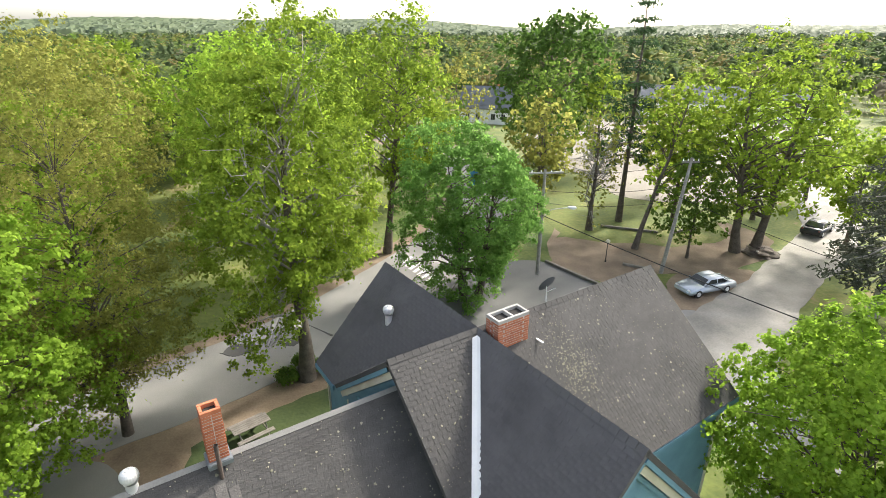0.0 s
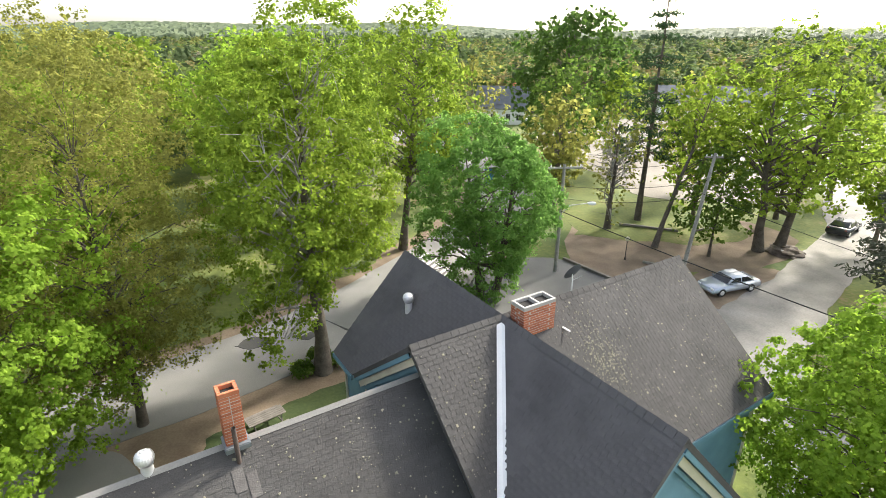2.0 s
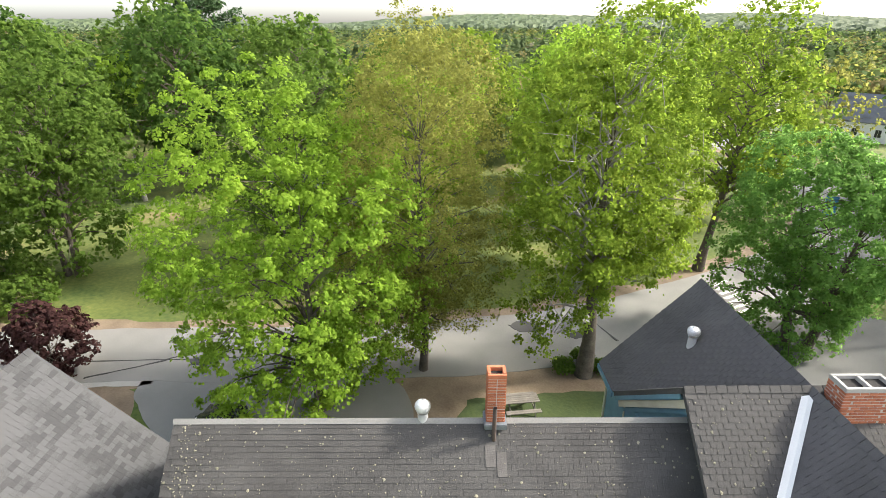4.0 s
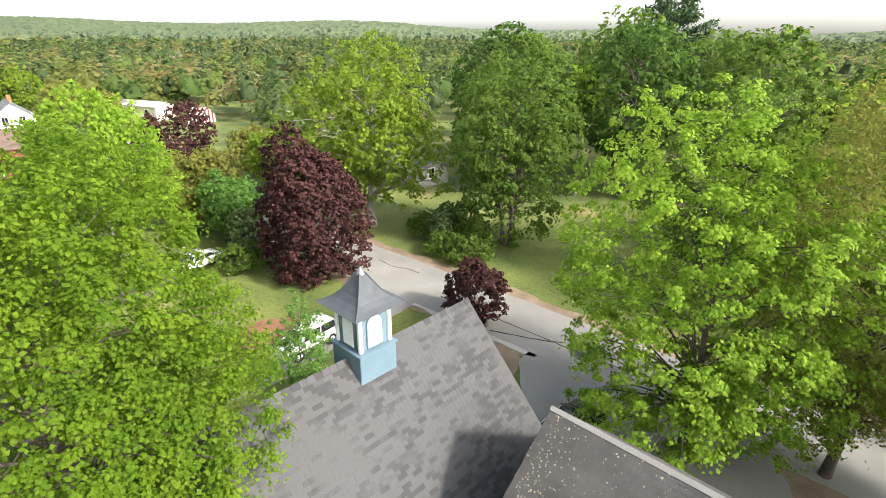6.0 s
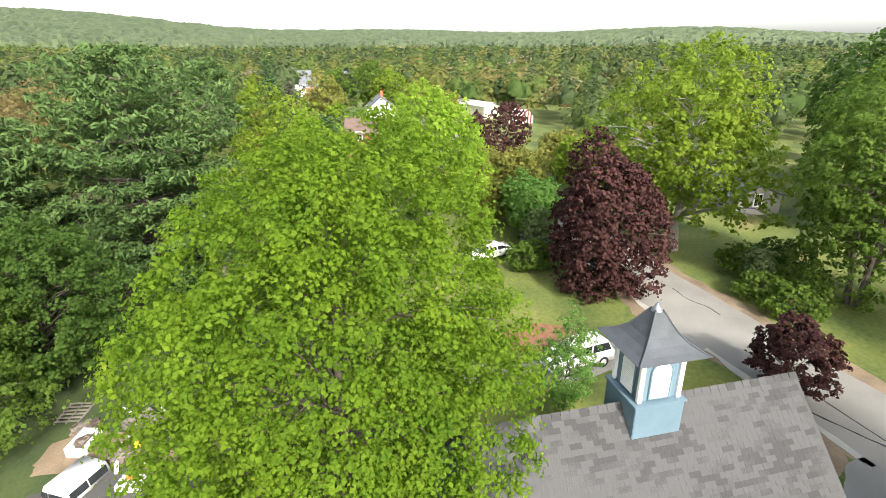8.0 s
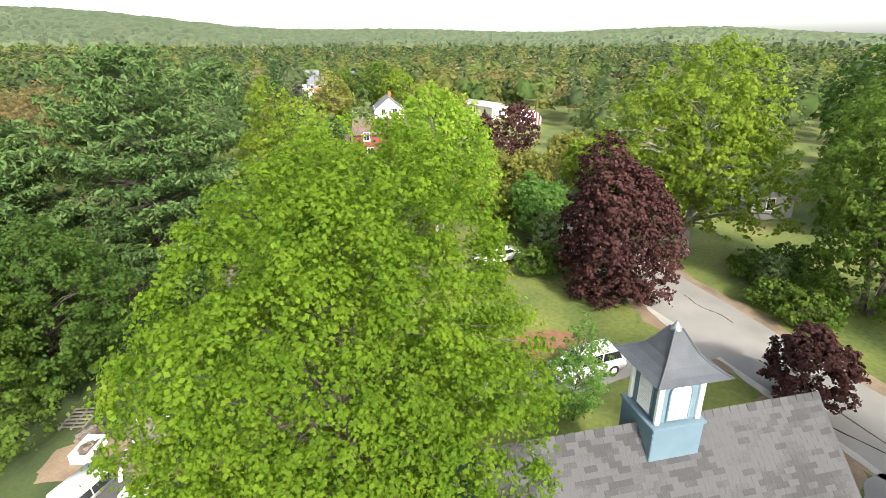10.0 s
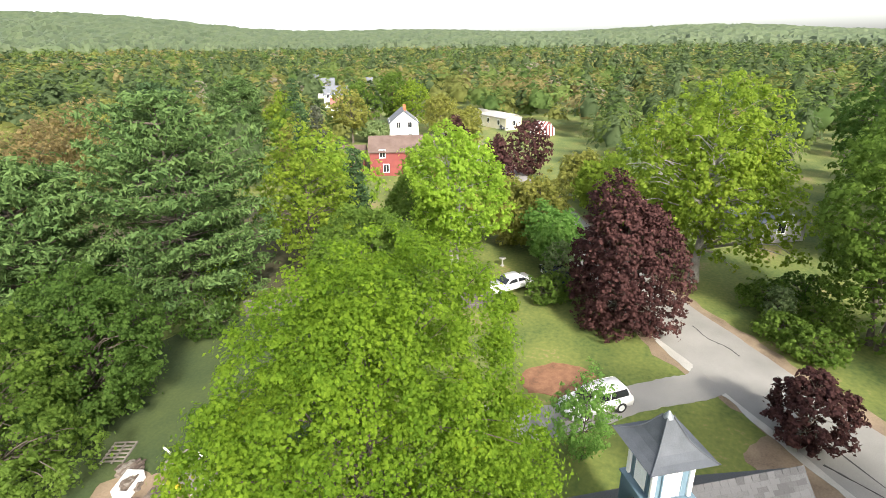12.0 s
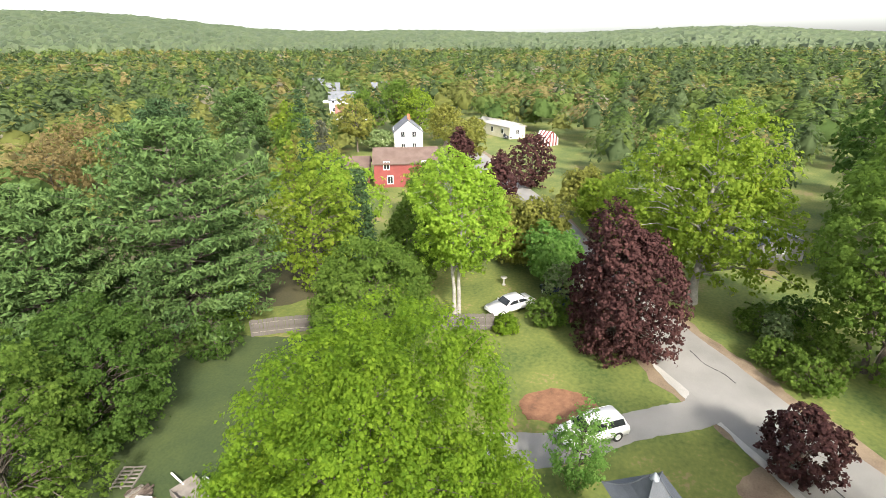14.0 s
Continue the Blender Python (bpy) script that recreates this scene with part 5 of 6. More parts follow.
car("car", -4.0, 75.0, 285, "suv", "car_white", "white sport utility car parked on grass", 4.6, 1.84)
car("car", -1.0, 75.8, 285, "suv", "car_dark", "black car parked on grass", 4.6, 1.84)
car("car", -7.2, 75.2, 285, "sedan", "car_dark", "dark sedan parked on grass", 4.5, 1.8)
car("car", 38.3, 49.0, 40, "sedan", "car_dark", "dark car parked under trees by the lane", 4.5, 1.8)
car("car", -19.6, 9.4, 124, "suv", "car_dark", "dark car on the apron beside the barn", 4.6, 1.84)
car("car", -138, -41, 30, "sedan", "car_dark", "dark car beside the long white shed", 4.5, 1.8)

# white truck cap lying in the yard
capo = new("truck_cap")
capo.matrix_basis = pose(-13.5, -23.2, 0.02, 0, 0, 4)
tagged(capo, "white pickup truck cap with dark side windows", "truck cap")
bm = bmesh.new()
lo = [bm.verts.new(p) for p in ((-1.15, -0.8, 0), (1.15, -0.8, 0), (1.15, 0.8, 0), (-1.15, 0.8, 0))]
hi = [bm.verts.new(p) for p in ((-1.05, -0.66, 0.72), (0.95, -0.66, 0.72), (0.95, 0.66, 0.72), (-1.05, 0.66, 0.72))]
bm.faces.new(lo[::-1])
bm.faces.new(hi)
for i in range(4):
    bm.faces.new((lo[i], lo[(i + 1) % 4], hi[(i + 1) % 4], hi[i]))
bmesh.ops.bevel(bm, geom=bm.edges[:], offset=0.06, segments=3, affect="EDGES")
part("shell", bm, M["car_white"], capo, smooth=True)
for s in (-1, 1):
    for a, b in ((-0.95, -0.02), (0.04, 0.9)):
        q = [Vector((a, s * 0.775, 0.22)), Vector((b, s * 0.775, 0.22)), Vector((b, s * 0.705, 0.58)), Vector((a, s * 0.705, 0.58))]
        bm = bmesh.new()
        prism(bm, q, (0, 0, 0), (0, s * 0.012, 0))
        part("window", bm, M["glass"], capo, "dark window")
for s in (-1, 1):
    for a, b in ((-0.62, -0.3), (-0.22, 0.6)):
        bm = bmesh.new()
        e = 1.13 if s > 0 else 1.125
        prism(bm, [Vector((s * e, a, 0.2)), Vector((s * e, b, 0.2)), Vector((s * (e - 0.07), b, 0.55)), Vector((s * (e - 0.07), a, 0.55))], (0, 0, 0), (s * 0.012, 0, 0))
        part("end_window", bm, M["glass"], capo, "dark window")

# junk in the yard
def crate(x, y, rz, sx, sy, sz, mat, label, name="crate"):
    root = new(name)
    root.matrix_basis = pose(x, y, 0.02, 0, 0, rz)
    tagged(root, label, name.replace("_", " "))
    part("floor", one_box(0, 0, 0.05, sx, sy, 0.06, 0.01), M[mat], root)
    for s in (-1, 1):
        part("side", one_box(0, s * (sy / 2 - 0.03), sz / 2, sx, 0.05, sz, 0.01), M[mat], root)
        part("end", one_box(s * (sx / 2 - 0.03), 0, sz / 2, 0.05, sy - 0.11, sz, 0.01), M[mat], root)
    return root


def heap(x, y, r, h, mat, label, seed, name="rubbish_heap"):
    """A loose heap of boards, scraps and soil."""
    rng = random.Random(seed)
    root = new(name)
    root.location = (x, y, 0)
    tagged(root, label, "heap")
    bm = bmesh.new()
    bmesh.ops.create_icosphere(bm, subdivisions=4, radius=1.0)
    for v in bm.verts:
        k = 1 + 0.35 * noise.noise(v.co * 2.3 + Vector((seed, 0, 0)))
        v.co = Vector((v.co.x * r * k, v.co.y * r * k, max(-0.05, v.co.z * h * k)))
    part("soil", bm, M[mat], root)
    for i in range(16):
        a, d = rng.uniform(0, 6.28), rng.uniform(0, r)
        part("scrap", one_box(d * math.cos(a), d * math.sin(a), h * (1 - d / r * 0.7) + 0.05, rng.uniform(0.15, 0.7), rng.uniform(0.05, 0.25), rng.uniform(0.03, 0.16), 0.01,
             pose(0, 0, 0, rng.uniform(-9, 9), rng.uniform(-9, 9), 0)), M[rng.choice(["junk", "white", "old_wood", "rust", "junk", "rust", "old_wood"])], root)
    return root


crate(-15.4, -25.2, 20, 1.5, 0.9, 0.55, "white", "dented white metal bin full of scrap", "scrap_bin")
heap(-15.4, -25.2, 0.55, 0.5, "junk", "brown scrap inside the bin", 2)
heap(-15.5, -23.2, 0.8, 0.3, "junk", "heap of brown rubbish and boards", 3)
heap(-15.7, -21.2, 1.0, 0.16, "dirt", "low heap of sandy soil and scraps", 4)
heap(-16.3, -26.3, 0.7, 0.35, "junk", "heap of dark rubbish beside the lawn", 6)
crate(-14.3, -20.9, 112, 1.05, 0.75, 0.35, "white", "low white cart with orange load", "cart")
part("load", one_box(0, 0.1, 0.42, 0.5, 0.34, 0.3, 0.08), M["orange"], tagged(new("orange_bag"), "bright orange bag on the cart", "bag")).parent.matrix_basis = pose(-14.35, -20.9, 0.03, 0, 0, 100)
part("cloth", one_box(0, 0, 0.38, 0.6, 0.6, 0.1, 0.04), M["white"], tagged(new("folded_tarp"), "folded white tarp on the cart", "tarp")).parent.matrix_basis = pose(-14.1, -20.6, 0.03, 0, 0, 112)
tr = crate(-17.3, -22.9, 75, 3.2, 1.5, 0.45, "old_wood", "open wooden utility trailer with a white frame", "trailer")
for s in (-1, 1):
    wheel(tr, -0.3, s * 0.85, 0.3, s)
part("fender", one_box(-0.3, 0.86, 0.66, 0.9, 0.22, 0.05, 0.02), M["white"], tr)
part("tongue", one_box(-2.2, 0, 0.32, 1.4, 0.1, 0.1, 0.02), M["white"], tr)
part("jug", one_box(0, 0, 0.28, 0.34, 0.3, 0.36, 0.08), M["yellow"], tagged(new("yellow_bin"), "yellow plastic bin beside the trailer", "bin")).parent.location = (-16.15, -22.6, 0.02)
part("strap", one_box(0, 0, 0.16, 1.15, 0.18, 0.1, 0.04, pose(0, 0, 0, 0, 0, 50)), M["white"], tagged(new("white_gutter"), "length of bent white metal", "scrap")).parent.location = (-14.9, -22.5, 0)
pal = new("pallet")
pal.matrix_basis = pose(-17.0, -28.0, 0.03, 0, 0, 25)
tagged(pal, "weathered wooden frame lying on grass", "pallet")
for i in range(6):
    part("slat", one_box(-0.75 + i * 0.3, 0, 0.14, 0.12, 1.3, 0.03, 0.005), M["old_wood"], pal)
for s in (-0.6, 0, 0.6):
    part("runner", one_box(0, s, 0.07, 1.7, 0.08, 0.1, 0.005), M["old_wood"], pal)

# ---- yard things ----
table = new("picnic_table")
table.matrix_basis = pose(-8.75, 19.9, 0.02, 0, 0, 41)
tagged(table, "weathered grey wooden picnic table on grass", "table")
for i in range(5):
    part("tabletop_board", one_box(0, -0.3 + i * 0.15, 0.74, 1.83, 0.14, 0.04, 0.005), M["old_wood"], table)
for s in (-1, 1):
    for i in (0, 1):
        part("seat_board", one_box(0, s * (0.62 + i * 0.14), 0.44, 1.83, 0.13, 0.04, 0.005), M["old_wood"], table)
    part("crossbeam", one_box(s * 0.62, 0, 0.4, 0.04, 1.5, 0.09), M["old_wood"], table)
    for q in (-1, 1):
        board(table, "leg", (s * 0.66, q * 0.25, 0.72), (s * 0.66, q * 0.62, 0.0), 0.09, 0.04, "old_wood")

fence = new("board_fence")
tagged(fence, "weathered grey board fence along the lawn", "fence")
line = smooth_line([(-32.5, -32.5), (-35.2, -28.5), (-38.6, -20.5), (-41.6, -13.4)], 40)
seg = np.concatenate(([0], np.cumsum(np.linalg.norm(np.diff(line, axis=0), axis=1))))
bmesh_board = bpy.data.meshes.new("fence_board")
b = one_box(0, 0, 0.82, 0.145, 0.025, 1.6, 0.006)
b.to_mesh(bmesh_board)
b.free()
bmesh_board.materials.append(M["fence_wood"])
rr = random.Random(8)
for i in range(int(seg[-1] / 0.155)):
    s = i * 0.155
    px, py = np.interp(s, seg, line[:, 0]), np.interp(s, seg, line[:, 1])
    qx, qy = np.interp(s + 0.1, seg, line[:, 0]), np.interp(s + 0.1, seg, line[:, 1])
    o = new("board", bmesh_board)
    o.parent = fence
    o.matrix_basis = pose(px, py, rr.uniform(-0.05, 0.02), rr.uniform(-2, 2), rr.uniform(-1, 1), math.degrees(math.atan2(qy - py, qx - px)))
for zz in (0.4, 1.25):
    tube("rail", [(p[0], p[1], zz) for p in line[::8]], 0.035, M["old_wood"], fence, "", 4)

bath = new("bird_bath")
bath.location = (-50.8, -15.4, 0)
tagged(bath, "pale stone bird bath on the lawn", "bird bath")
tube("pedestal", [(0, 0, 0), (0, 0, 0.08), (0, 0, 0.12), (0, 0, 0.7), (0, 0, 0.76)], [0.2, 0.2, 0.09, 0.08, 0.15], M["concrete"], bath, "", 12)
tube("basin", [(0, 0, 0.75), (0, 0, 0.82), (0, 0, 0.87), (0, 0, 0.84)], [0.12, 0.32, 0.36, 0.3], M["concrete"], bath, "", 16)

# ---- poles and wires ----
def pole(x, y, h, label, lean=(0, 0), arm=None, lamp=None, arm_mat="old_wood"):
    root = new("utility_pole")
    root.location = (x, y, 0)
    tagged(root, label, "utility pole")
    tube("shaft", [(0, 0, 0), (lean[0] * 0.5, lean[1] * 0.5, h / 2), (lean[0], lean[1], h)], [0.17, 0.14, 0.11], M["bark_grey"], root, "", 12)
    if arm:
        (ax, ay, az), (bx, by, bz) = arm
        cr = board(root, "crossarm", (ax, ay, az), (bx, by, bz), 0.14, 0.11, arm_mat, "pale crossarm")
        for t in (0.08, 0.35, 0.65, 0.92):
            q = Vector((ax, ay, az)).lerp(Vector((bx, by, bz)), t)
            tube("insulator", [q, q + Vector((0, 0, 0.12)), q + Vector((0, 0, 0.24))], [0.03, 0.05, 0.025], M["white"], root, "white insulator", 8)
    if lamp:
        tube("lamp_arm", [(0, 0, lamp[2] - 1.0), (lamp[0] * 0.35, lamp[1] * 0.35, lamp[2] - 0.25), (lamp[0], lamp[1], lamp[2])], 0.035, M["metal"], root, "curved lamp arm", 8)
        d_ = Vector((lamp[0], lamp[1], 0)).normalized()
        c_ = Vector(lamp)
        head = tube("lamp_head", [c_ - d_ * 0.1, c_ + d_ * 0.1, c_ + d_ * 0.45, c_ + d_ * 0.6], [0.05, 0.13, 0.15, 0.05], M["white"], root, "pale lamp head", 10)
    return root


pole(8.6, 39.0, 8.9, "wooden pole with crossarm and street lamp", arm=((-1.2, 0.1, 8.55), (1.4, -0.1, 8.7)), lamp=(2.0, -0.35, 5.95), arm_mat="concrete")
pole(19.0, 39.3, 9.7, "leaning grey utility pole at the lane corner", lean=(1.0, 0.3), arm=((0.3, 0.4, 9.35), (1.6, 0.2, 9.4)))


def wire(a, b, sag, r=0.016, label="thin black overhead wire"):
    a, b = Vector(a), Vector(b)
    pts = [a.lerp(b, t) - Vector((0, 0, sag * 4 * t * (1 - t))) for t in np.linspace(0, 1, 14)]
    o = tube("overhead_wire", pts, r, M["tyre"], None, "", 5)
    return tagged(o, label, "wire", "overhead wires")


wire((8.8, 39, 8.6), (19.9, 39.6, 9.3), 0.35)
wire((8.8, 39, 7.2), (19.7, 39.5, 7.6), 0.4)
wire((8.8, 39, 6.2), (19.6, 39.5, 6.4), 0.45)
wire((8.6, 39, 8.6), (-6, 62, 9.0), 0.5)
wire((19.9, 39.6, 9.2), (52, 62, 9.0), 0.6)
wire((8.6, 39, 5.2), (27.5, 8.0, 6.2), 0.4, 0.035, "thick black cable over the lane")
wire((19.4, 39.4, 6.6), (30.5, 14.0, 6.6), 0.5, 0.02)

lamp = new("post_lamp")
lamp.location = (15.0, 41.6, 0)
tagged(lamp, "black garden lamp post with a round pale globe", "lamp post")
tube("post", [(0, 0, 0), (0, 0, 0.2), (0, 0, 0.22), (0, 0, 1.75)], [0.08, 0.07, 0.04, 0.035], M["tyre"], lamp, "", 10)
bm = bmesh.new()
bmesh.ops.create_uvsphere(bm, u_segments=18, v_segments=10, radius=0.2, matrix=pose(0, 0, 1.93))
part("globe", bm, M["cream"], lamp, "pale round globe", True)
for i, (x, y, rz, ln) in enumerate(((11.4, 39.2, 127, 5.6), (17.4, 40.2, 150, 2.6), (19.6, 49.6, 160, 5.5), (25.0, 49.2, 20, 3.0))):
    t = tagged(new("timber"), "dark weathered timber lying on the ground", "timber", "landscape timbers")
    t.matrix_basis = pose(x, y, 0.04, 0, 0, rz)
    part("beam", one_box(0, 0, 0.12, ln, 0.24, 0.2, 0.02), M["old_wood"], t)

# zebra stripes across the street
cw = tagged(new("crosswalk"), "faded white crossing stripes on the street", "crosswalk", kind="structure")
for i in range(8):
    q = Vector((-2.6, 42.0, 0)).lerp(Vector((0.4, 37.2, 0)), (i + 0.5) / 8)
    part("stripe", one_box(0, 0, 0, 0.3, 1.7, 0.008, 0, pose(q.x, q.y, 0.09, 0, 0, -28)), M["paint_line"], cw)

# ---- other buildings ----
def building(name, x, y, rz, ln, wd, ze, zr, wall, roof, label, wins=((0.2, 1.2), (0.5, 1.2), (0.8, 1.2)), gable=((0.5, 1.2),), over=0.3, chimney=False, category="house"):
    """A plain gabled building with framed windows; ridge along local x."""
    root = new(name)
    root.matrix_basis = pose(x, y, 0, 0, 0, rz)
    tagged(root, label, category)
    bm = bmesh.new()
    prism(bm, [(-ln / 2, -wd / 2, 0), (-ln / 2, wd / 2, 0), (-ln / 2, wd / 2, ze), (-ln / 2, 0, zr - 0.12), (-ln / 2, -wd / 2, ze)], (0, 0, 0), (ln, 0, 0))
    part("wall", bm, M[wall], root)
    k = (zr - ze) / (wd / 2)
    for s in (-1, 1):
        pts = [(-ln / 2 - over, 0, zr), (ln / 2 + over, 0, zr), (ln / 2 + over, s * (wd / 2 + over), ze - k * over), (-ln / 2 - over, s * (wd / 2 + over), ze - k * over)]
        bm = bmesh.new()
        prism(bm, pts, (0, 0, 0), (0, 0, 0.16))
        part("roof", bm, M[roof], root)
    def window(px, py, pz, ang, w=0.9, h=1.3):
        m = pose(px, py, pz, 0, 0, ang)
        bm = one_box(0, 0, 0, w + 0.22, 0.06, h + 0.22, 0.01, m)
        fr = part("window", bm, M["white"], root, "white window frame")
        for sx in (-0.25, 0.25):
            part("pane", one_box(sx * w, -0.035, 0, w * 0.45, 0.02, h * 0.95, 0, m), M["glass"], fr, "dark pane")
    for s in (-1, 1):
        for fx, z in wins:
            window((fx - 0.5) * ln, s * wd / 2, z + 0.55, 0 if s < 0 else 180)
        for fy, z in gable:
            window(s * ln / 2, (fy - 0.5) * wd, z + 0.55, 90 if s > 0 else -90)
    if chimney:
        part("chimney", one_box(ln * 0.2, 0.3, zr + 0.4, 0.6, 0.6, 1.6, 0.02), M["brick"], root, "red brick chimney")
    return root


two = ((0.15, 0.9), (0.38, 0.9), (0.62, 0.9), (0.85, 0.9), (0.15, 3.6), (0.38, 3.6), (0.62, 3.6), (0.85, 3.6))
building("house", -86.5, -44.6, -64, 11, 7.5, 4.2, 6.2, "red_paint", "brown_roof", "red two-storey house with a brown roof", ((0.2, 0.8), (0.2, 3.3), (0.8, 3.3), (0.75, 0.8)), ((0.3, 0.8), (0.3, 3.3), (0.7, 3.3)))
building("garage", -84.5, -55.0, -64, 7, 6, 2.6, 4.2, "red_paint", "brown_roof", "low red wing with a brown roof", category="garage")
building("house", -115, -58.5, 30, 8, 6.4, 4.6, 7.2, "white", "grey_roof", "white two-storey house with a grey roof", two, ((0.3, 0.9), (0.7, 0.9), (0.3, 3.6), (0.7, 3.6)), chimney=True)
building("house", -149, -93, -58, 13, 7.5, 3.4, 5.8, "white", "red_roof", "white house with a faded red roof")
building("shed", -143, -44.5, 52, 16, 5, 3.0, 3.9, "cream", "concrete", "long cream shed with a flat pale roof", category="shed")
building("house", -172, -113, -58, 10, 7, 4.6, 7.2, "white", "grey_roof", "white house among trees", two)
building("house", -200, -140, -58, 12, 8, 4.8, 7.8, "white", "grey_roof", "distant white house beyond the village trees", two)
building("house", -216, -124, -50, 9, 7, 4.8, 7.4, "cream", "grey_roof", "distant cream house among trees", two)
building("house", -226, -165, -40, 11, 7, 4.8, 7.6, "white", "grey_roof", "distant white house with grey roof", two)
building("house", 10.5, 119, -12, 11, 8, 3.4, 7.4, "white", "grey_roof", "white house with a steep dark roof", ((0.15, 1.0), (0.35, 1.0), (0.65, 1.0), (0.85, 1.0)), chimney=True)
building("house", -8.0, 152, 78, 11, 8, 5.6, 9.0, "cream", "grey_roof", "pale yellow two-storey house", two, ((0.3, 0.9), (0.7, 0.9), (0.3, 3.6), (0.7, 3.6)))
building("long_building", 66, 128, -14, 36, 11, 3.4, 6.6, "white", "grey_roof", "long white building with a blue-grey roof", tuple((0.06 + i * 0.08, 1.1) for i in range(12)))
building("house", 38.5, 31.5, 48, 10, 7, 5.4, 8.2, "white", "grey_roof", "pale grey house behind the spruce", two)
building("house", -72, 9.5, 30, 9, 6, 2.2, 3.4, "concrete", "grey_roof", "low white house behind the broad tree")
building("house", -37.5, 36.0, 36, 11, 7.5, 3.0, 5.2, "cream", "grey_roof", "low pale house behind street trees")
gz = tagged(new("gazebo"), "small open shelter with a grey hip roof", "gazebo")
gz.location = (1.2, 102, 0)
for sx in (-1, 1):
    for sy in (-1, 1):
        tube("post", [(sx * 1.7, sy * 1.7, 0), (sx * 1.7, sy * 1.7, 2.4)], 0.09, M["old_wood"], gz, "", 6)
bm = bmesh.new()
bmesh.ops.create_cone(bm, cap_ends=True, segments=4, radius1=3.3, radius2=0.1, depth=1.5, matrix=pose(0, 0, 3.1, 0, 0, 45))
part("roof", bm, M["grey_roof"], gz)
tent = tagged(new("striped_tent"), "small red and white striped tent", "tent")
tent.matrix_basis = pose(-131.8, -29.2, 0, 0, 0, 65)
for i in range(8):
    bm = bmesh.new()
    x0, x1 = -2 + i * 0.5, -1.5 + i * 0.5
    prism(bm, [(x0, -2.2, 0), (x0, -2.2, 1.6), (x0, 0, 3.4), (x0, 2.2, 1.6), (x0, 2.2, 0)], (x0, 0, 0), (x1, 0, 0))
    part("canvas_stripe", bm, M["red_paint" if i % 2 else "white"], tent)
for i in range(7):
    bm = bmesh.new()
    y0, y1 = -2.1 + i * 0.6, -1.5 + i * 0.6
    prism(bm, [(2.0, y0, 0), (2.0, y1, 0), (2.0, y1, 3.35 - abs(y1) * 0.8), (2.0, y0, 3.35 - abs(y0) * 0.8)], (0, 0, 0), (0.03, 0, 0))
    part("canvas_stripe", bm, M["red_paint" if i % 2 else "white"], tent)
bin_ = tagged(new("portable_toilet"), "blue portable toilet beside the street", "portable toilet")
bin_.location = (4.6, 66, 0.05)
part("body", one_box(0, 0, 1.05, 1.1, 1.1, 2.1, 0.04), M["car_blue_plastic"], bin_)
part("roof", one_box(0, 0, 2.2, 1.2, 1.2, 0.18, 0.07), M["concrete"], bin_)
part("door", one_box(0, -0.56, 1.0, 0.8, 0.04, 1.85, 0.01), M["car_blue_plastic"], bin_)
heap(29.6, 43.6, 1.5, 0.6, "junk", "heap of brown branches and rubbish by the lane", 7, "brush_heap")

# ---- shingles, each a small tab with a thick lower edge ----
def inside(p, poly):
    r = False
    for (x0, y0), (x1, y1) in zip(poly, poly[1:] + poly[:1]):
        if (y0 > p[1]) != (y1 > p[1]) and p[0] < (x1 - x0) * (p[1] - y0) / (y1 - y0) + x0:
            r = not r
    return r


def tab_mesh(w, h, mat):
    """One shingle tab: lies flat at its top edge and is proud at its butt."""
    v = [(-w / 2, -h / 2, 0.001), (w / 2, -h / 2, 0.001), (w / 2, h / 2, 0.001), (-w / 2, h / 2, 0.001), (-w / 2, -h / 2, 0.014), (w / 2, -h / 2, 0.014), (w / 2, h / 2, 0.004), (-w / 2, h / 2, 0.004)]
    f = [(4, 5, 6, 7), (0, 1, 5, 4), (1, 2, 6, 5), (2, 3, 7, 6), (3, 0, 4, 7)]
    me = bpy.data.meshes.new("shingle")
    me.from_pydata(v, [], f)
    me.materials.append(mat)
    return me, np.array(v), np.array(f)


KEEP = {"shingle": 210, "shingle_new": 210, "shingle_barn": 300}
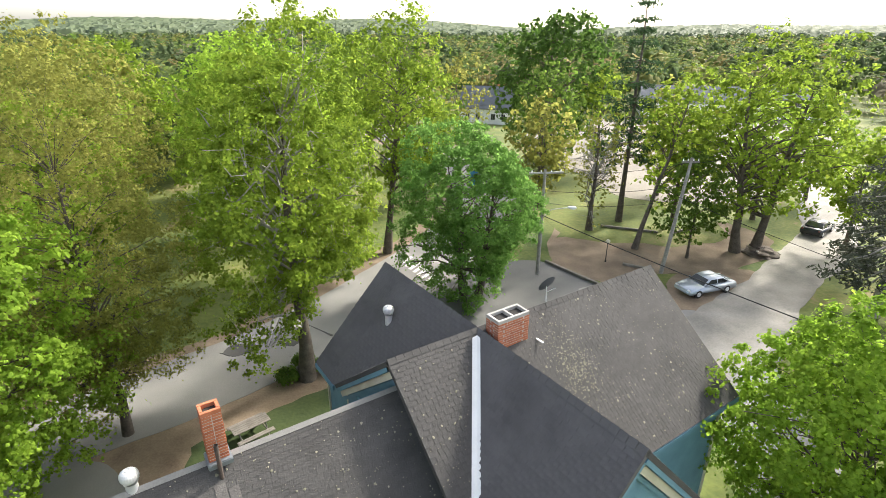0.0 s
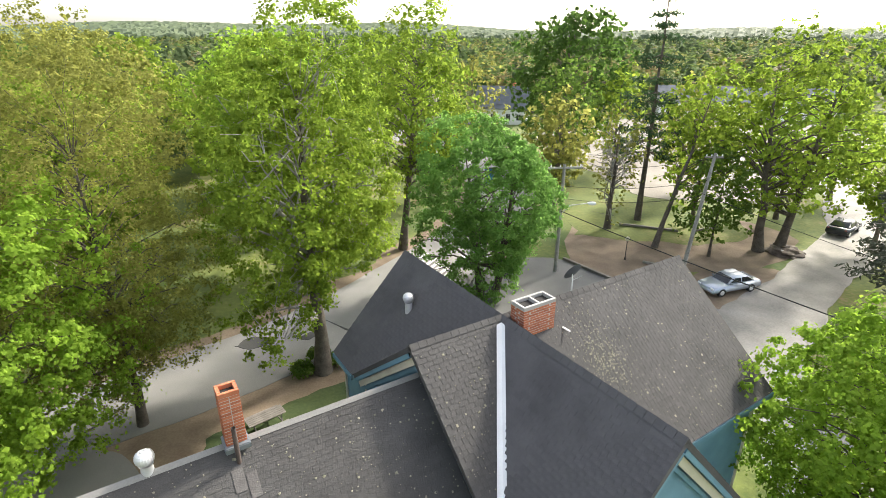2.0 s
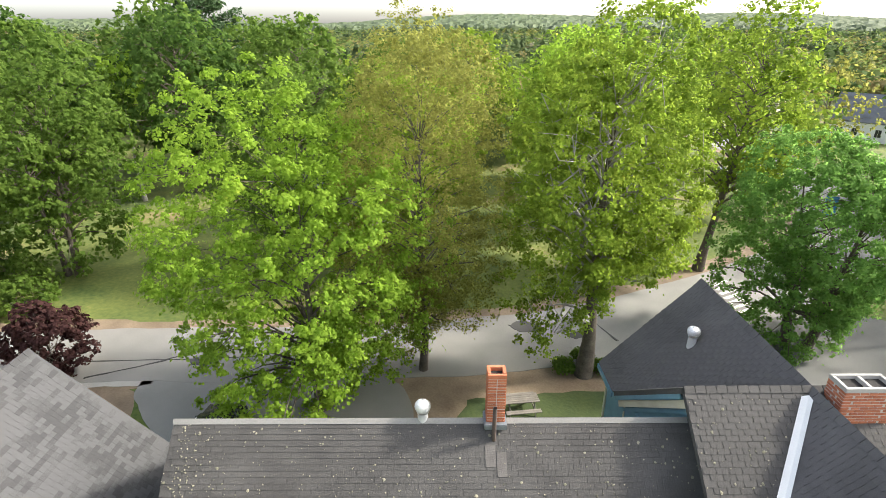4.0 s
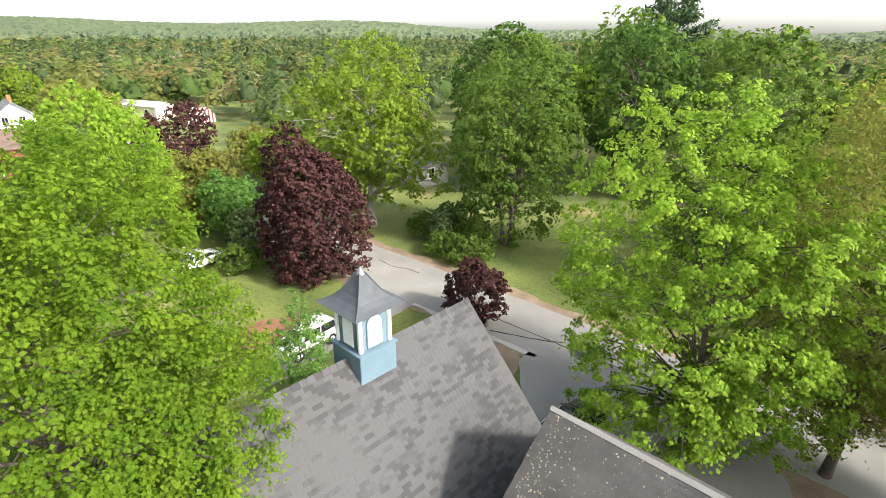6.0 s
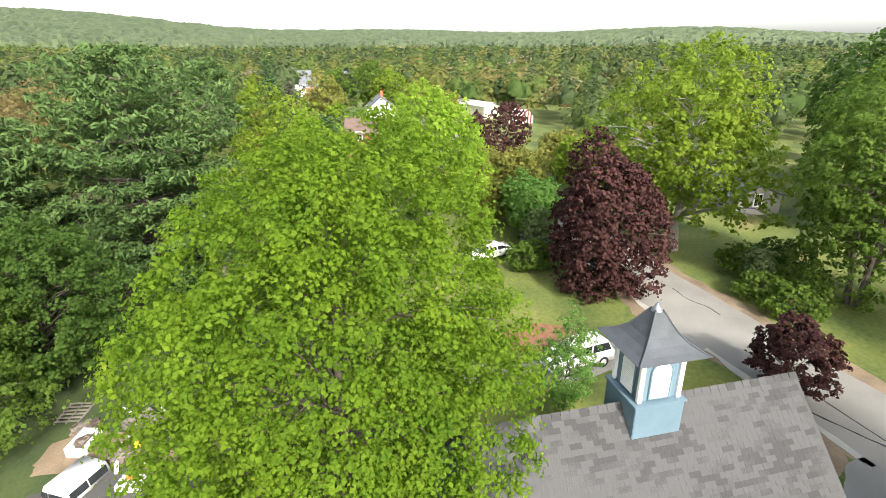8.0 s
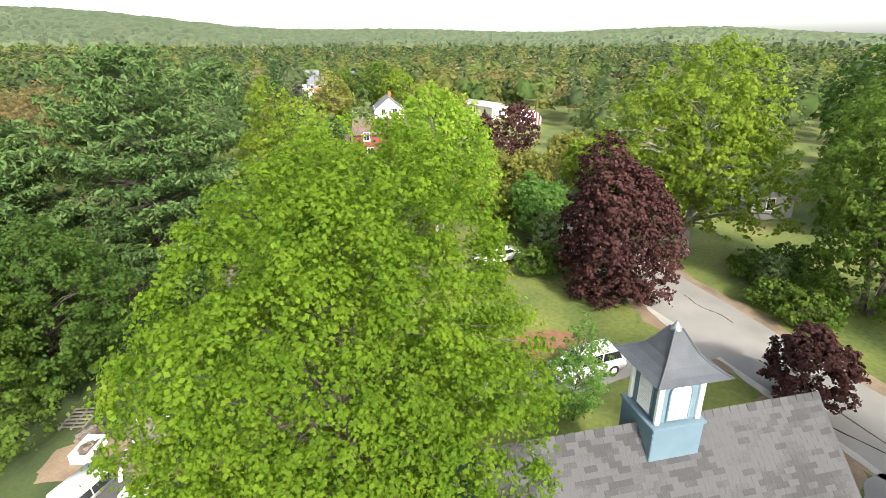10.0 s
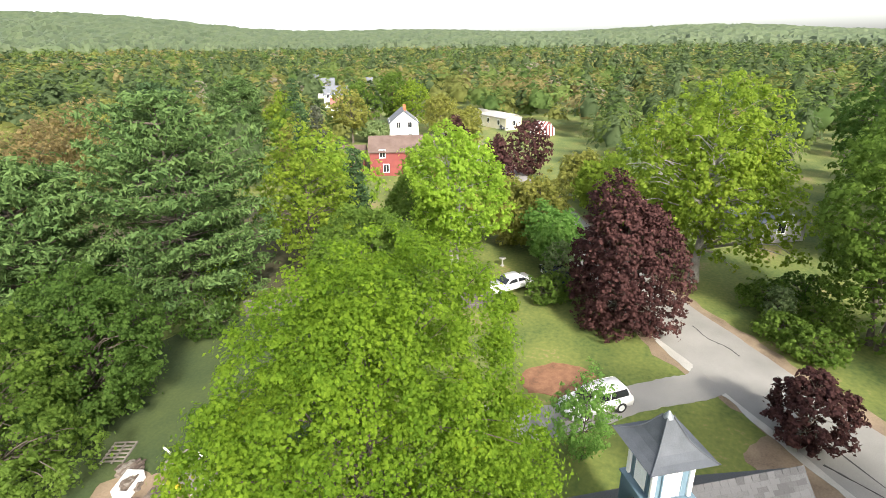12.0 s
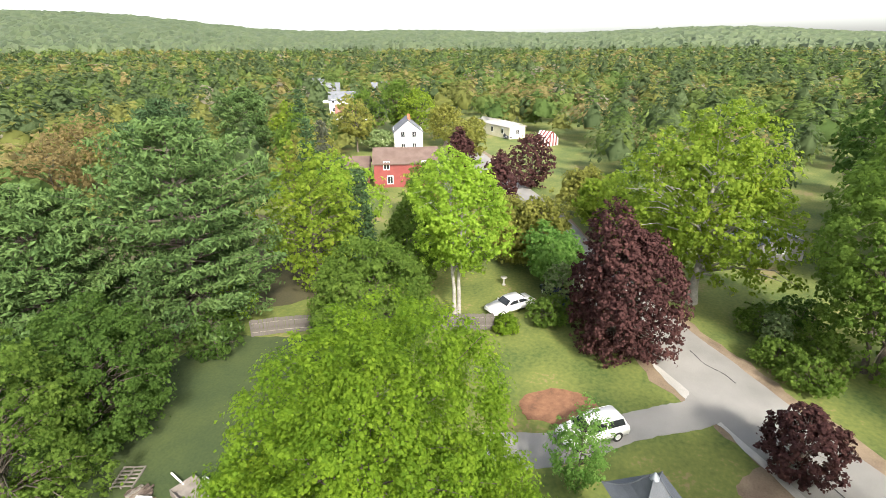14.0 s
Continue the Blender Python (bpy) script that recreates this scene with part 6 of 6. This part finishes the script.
for roof, pts, kind, n in SLOPES:
    if kind == "none":
        continue
    rng = random.Random(len(pts) + int(pts[0].x * 7))
    a = n.cross(Vector((0, 0, 1))).normalized()
    b = n.cross(a).normalized()
    if b.z < 0:
        a, b = -a, -b
    o = min(pts, key=lambda p: p.z)
    poly = [((p - o).dot(a), (p - o).dot(b)) for p in pts]
    w, h = (0.31, 0.145) if kind != "shingle_barn" else (0.34, 0.15)
    me, tv, tf = tab_mesh(w - 0.012, h + 0.02, M[kind])
    spots = []
    lo, hi = min(p[0] for p in poly), max(p[0] for p in poly)
    for r in range(int(max(p[1] for p in poly) / h)):
        y = (r + 0.5) * h
        x = lo + (r % 2) * w / 2 - w + rng.uniform(-0.02, 0.02)
        while x < hi + w:
            c = (x, y)
            if inside(c, poly) and inside((x - w * 0.42, y), poly) and inside((x + w * 0.42, y), poly):
                spots.append(c)
            x += w
    spots.sort(key=lambda c: (o + a * c[0] + b * c[1]).xy.length)
    base = Matrix((a, b, n)).transposed().to_4x4()
    rest = []
    for i, c in enumerate(spots):
        m = base.copy()
        m.translation = o + a * c[0] + b * c[1] - n * 0.008
        m = m @ pose(0, 0, rng.uniform(0, 0.0015), rng.uniform(-0.25, 0.1), 0, rng.uniform(-0.4, 0.4))
        if i < KEEP[kind]:
            s = new("shingle", me)
            s.parent = roof
            s.matrix_basis = m
        else:
            q = np.array(m)
            rest.append((tv @ q[:3, :3].T + q[:3, 3], tf))
    if rest:
        v, f = join_np(rest)
        tagged(mesh_object("shingle_rest", v, f, M[kind + "_joined"], roof), kind="stuff")

# lichen rosettes on the older slopes
lr = np.random.default_rng(5)
for roof, pts, kind, n in SLOPES:
    if kind != "shingle":
        continue
    a = n.cross(Vector((0, 0, 1))).normalized()
    b = n.cross(a).normalized()
    if b.z < 0:
        a, b = -a, -b
    o = min(pts, key=lambda p: p.z)
    poly = [((p - o).dot(a), (p - o).dot(b)) for p in pts]
    xs, ys = [p[0] for p in poly], [p[1] for p in poly]
    area = (max(xs) - min(xs)) * (max(ys) - min(ys))
    cand = [(lr.uniform(min(xs), max(xs)), lr.uniform(min(ys), max(ys)), lr.choice((0.012, 0.02, 0.03, 0.042), p=(0.58, 0.28, 0.11, 0.03))) for _ in range(int(area * 14))]
    e = Vector((11.9, 8.4, RZ - (V0 - 8.4) * (RZ - EZ) / HV)) if abs(pts[1].x - E1) < 0.01 else None
    if e is not None:
        ex, ey = (e - o).dot(a), (e - o).dot(b)
        cand += [(ex + lr.normal() * 0.45, ey + lr.normal() * 0.75, lr.uniform(0.010, 0.028)) for _ in range(620)]
    if abs(pts[0].x - W0) < 0.01:
        gx_, gy_ = (Vector((W0 + 0.5, V0 - 1.5, 0)) - o).dot(a), max(ys) * 0.6
        cand += [(gx_ + abs(lr.normal()) * 0.5 * np.sign((max(xs) + min(xs)) / 2 - gx_) - 0.3 * np.sign((max(xs) + min(xs)) / 2 - gx_), lr.uniform(0, max(ys)), lr.uniform(0.012, 0.03)) for _ in range(300)]
    ch = []
    for x, y, r in cand:
        if not inside((x, y), poly):
            continue
        k = 7
        ang = np.linspace(0, 2 * np.pi, k, endpoint=False)
        rr_ = r * lr.uniform(0.65, 1.25, k)
        c = np.array(o + a * x + b * y + n * 0.012)
        ring = c + np.outer(np.cos(ang) * rr_, a) + np.outer(np.sin(ang) * rr_, b)
        v = np.concatenate((ring, [c + np.array(n) * 0.008]))
        ch.append((v, np.array([(i, (i + 1) % k, k) for i in range(k)])))
    v, f = join_np(ch)
    tagged(mesh_object("lichen", v, f, M["lichen"], roof, "pale round lichen spots"), kind="stuff")
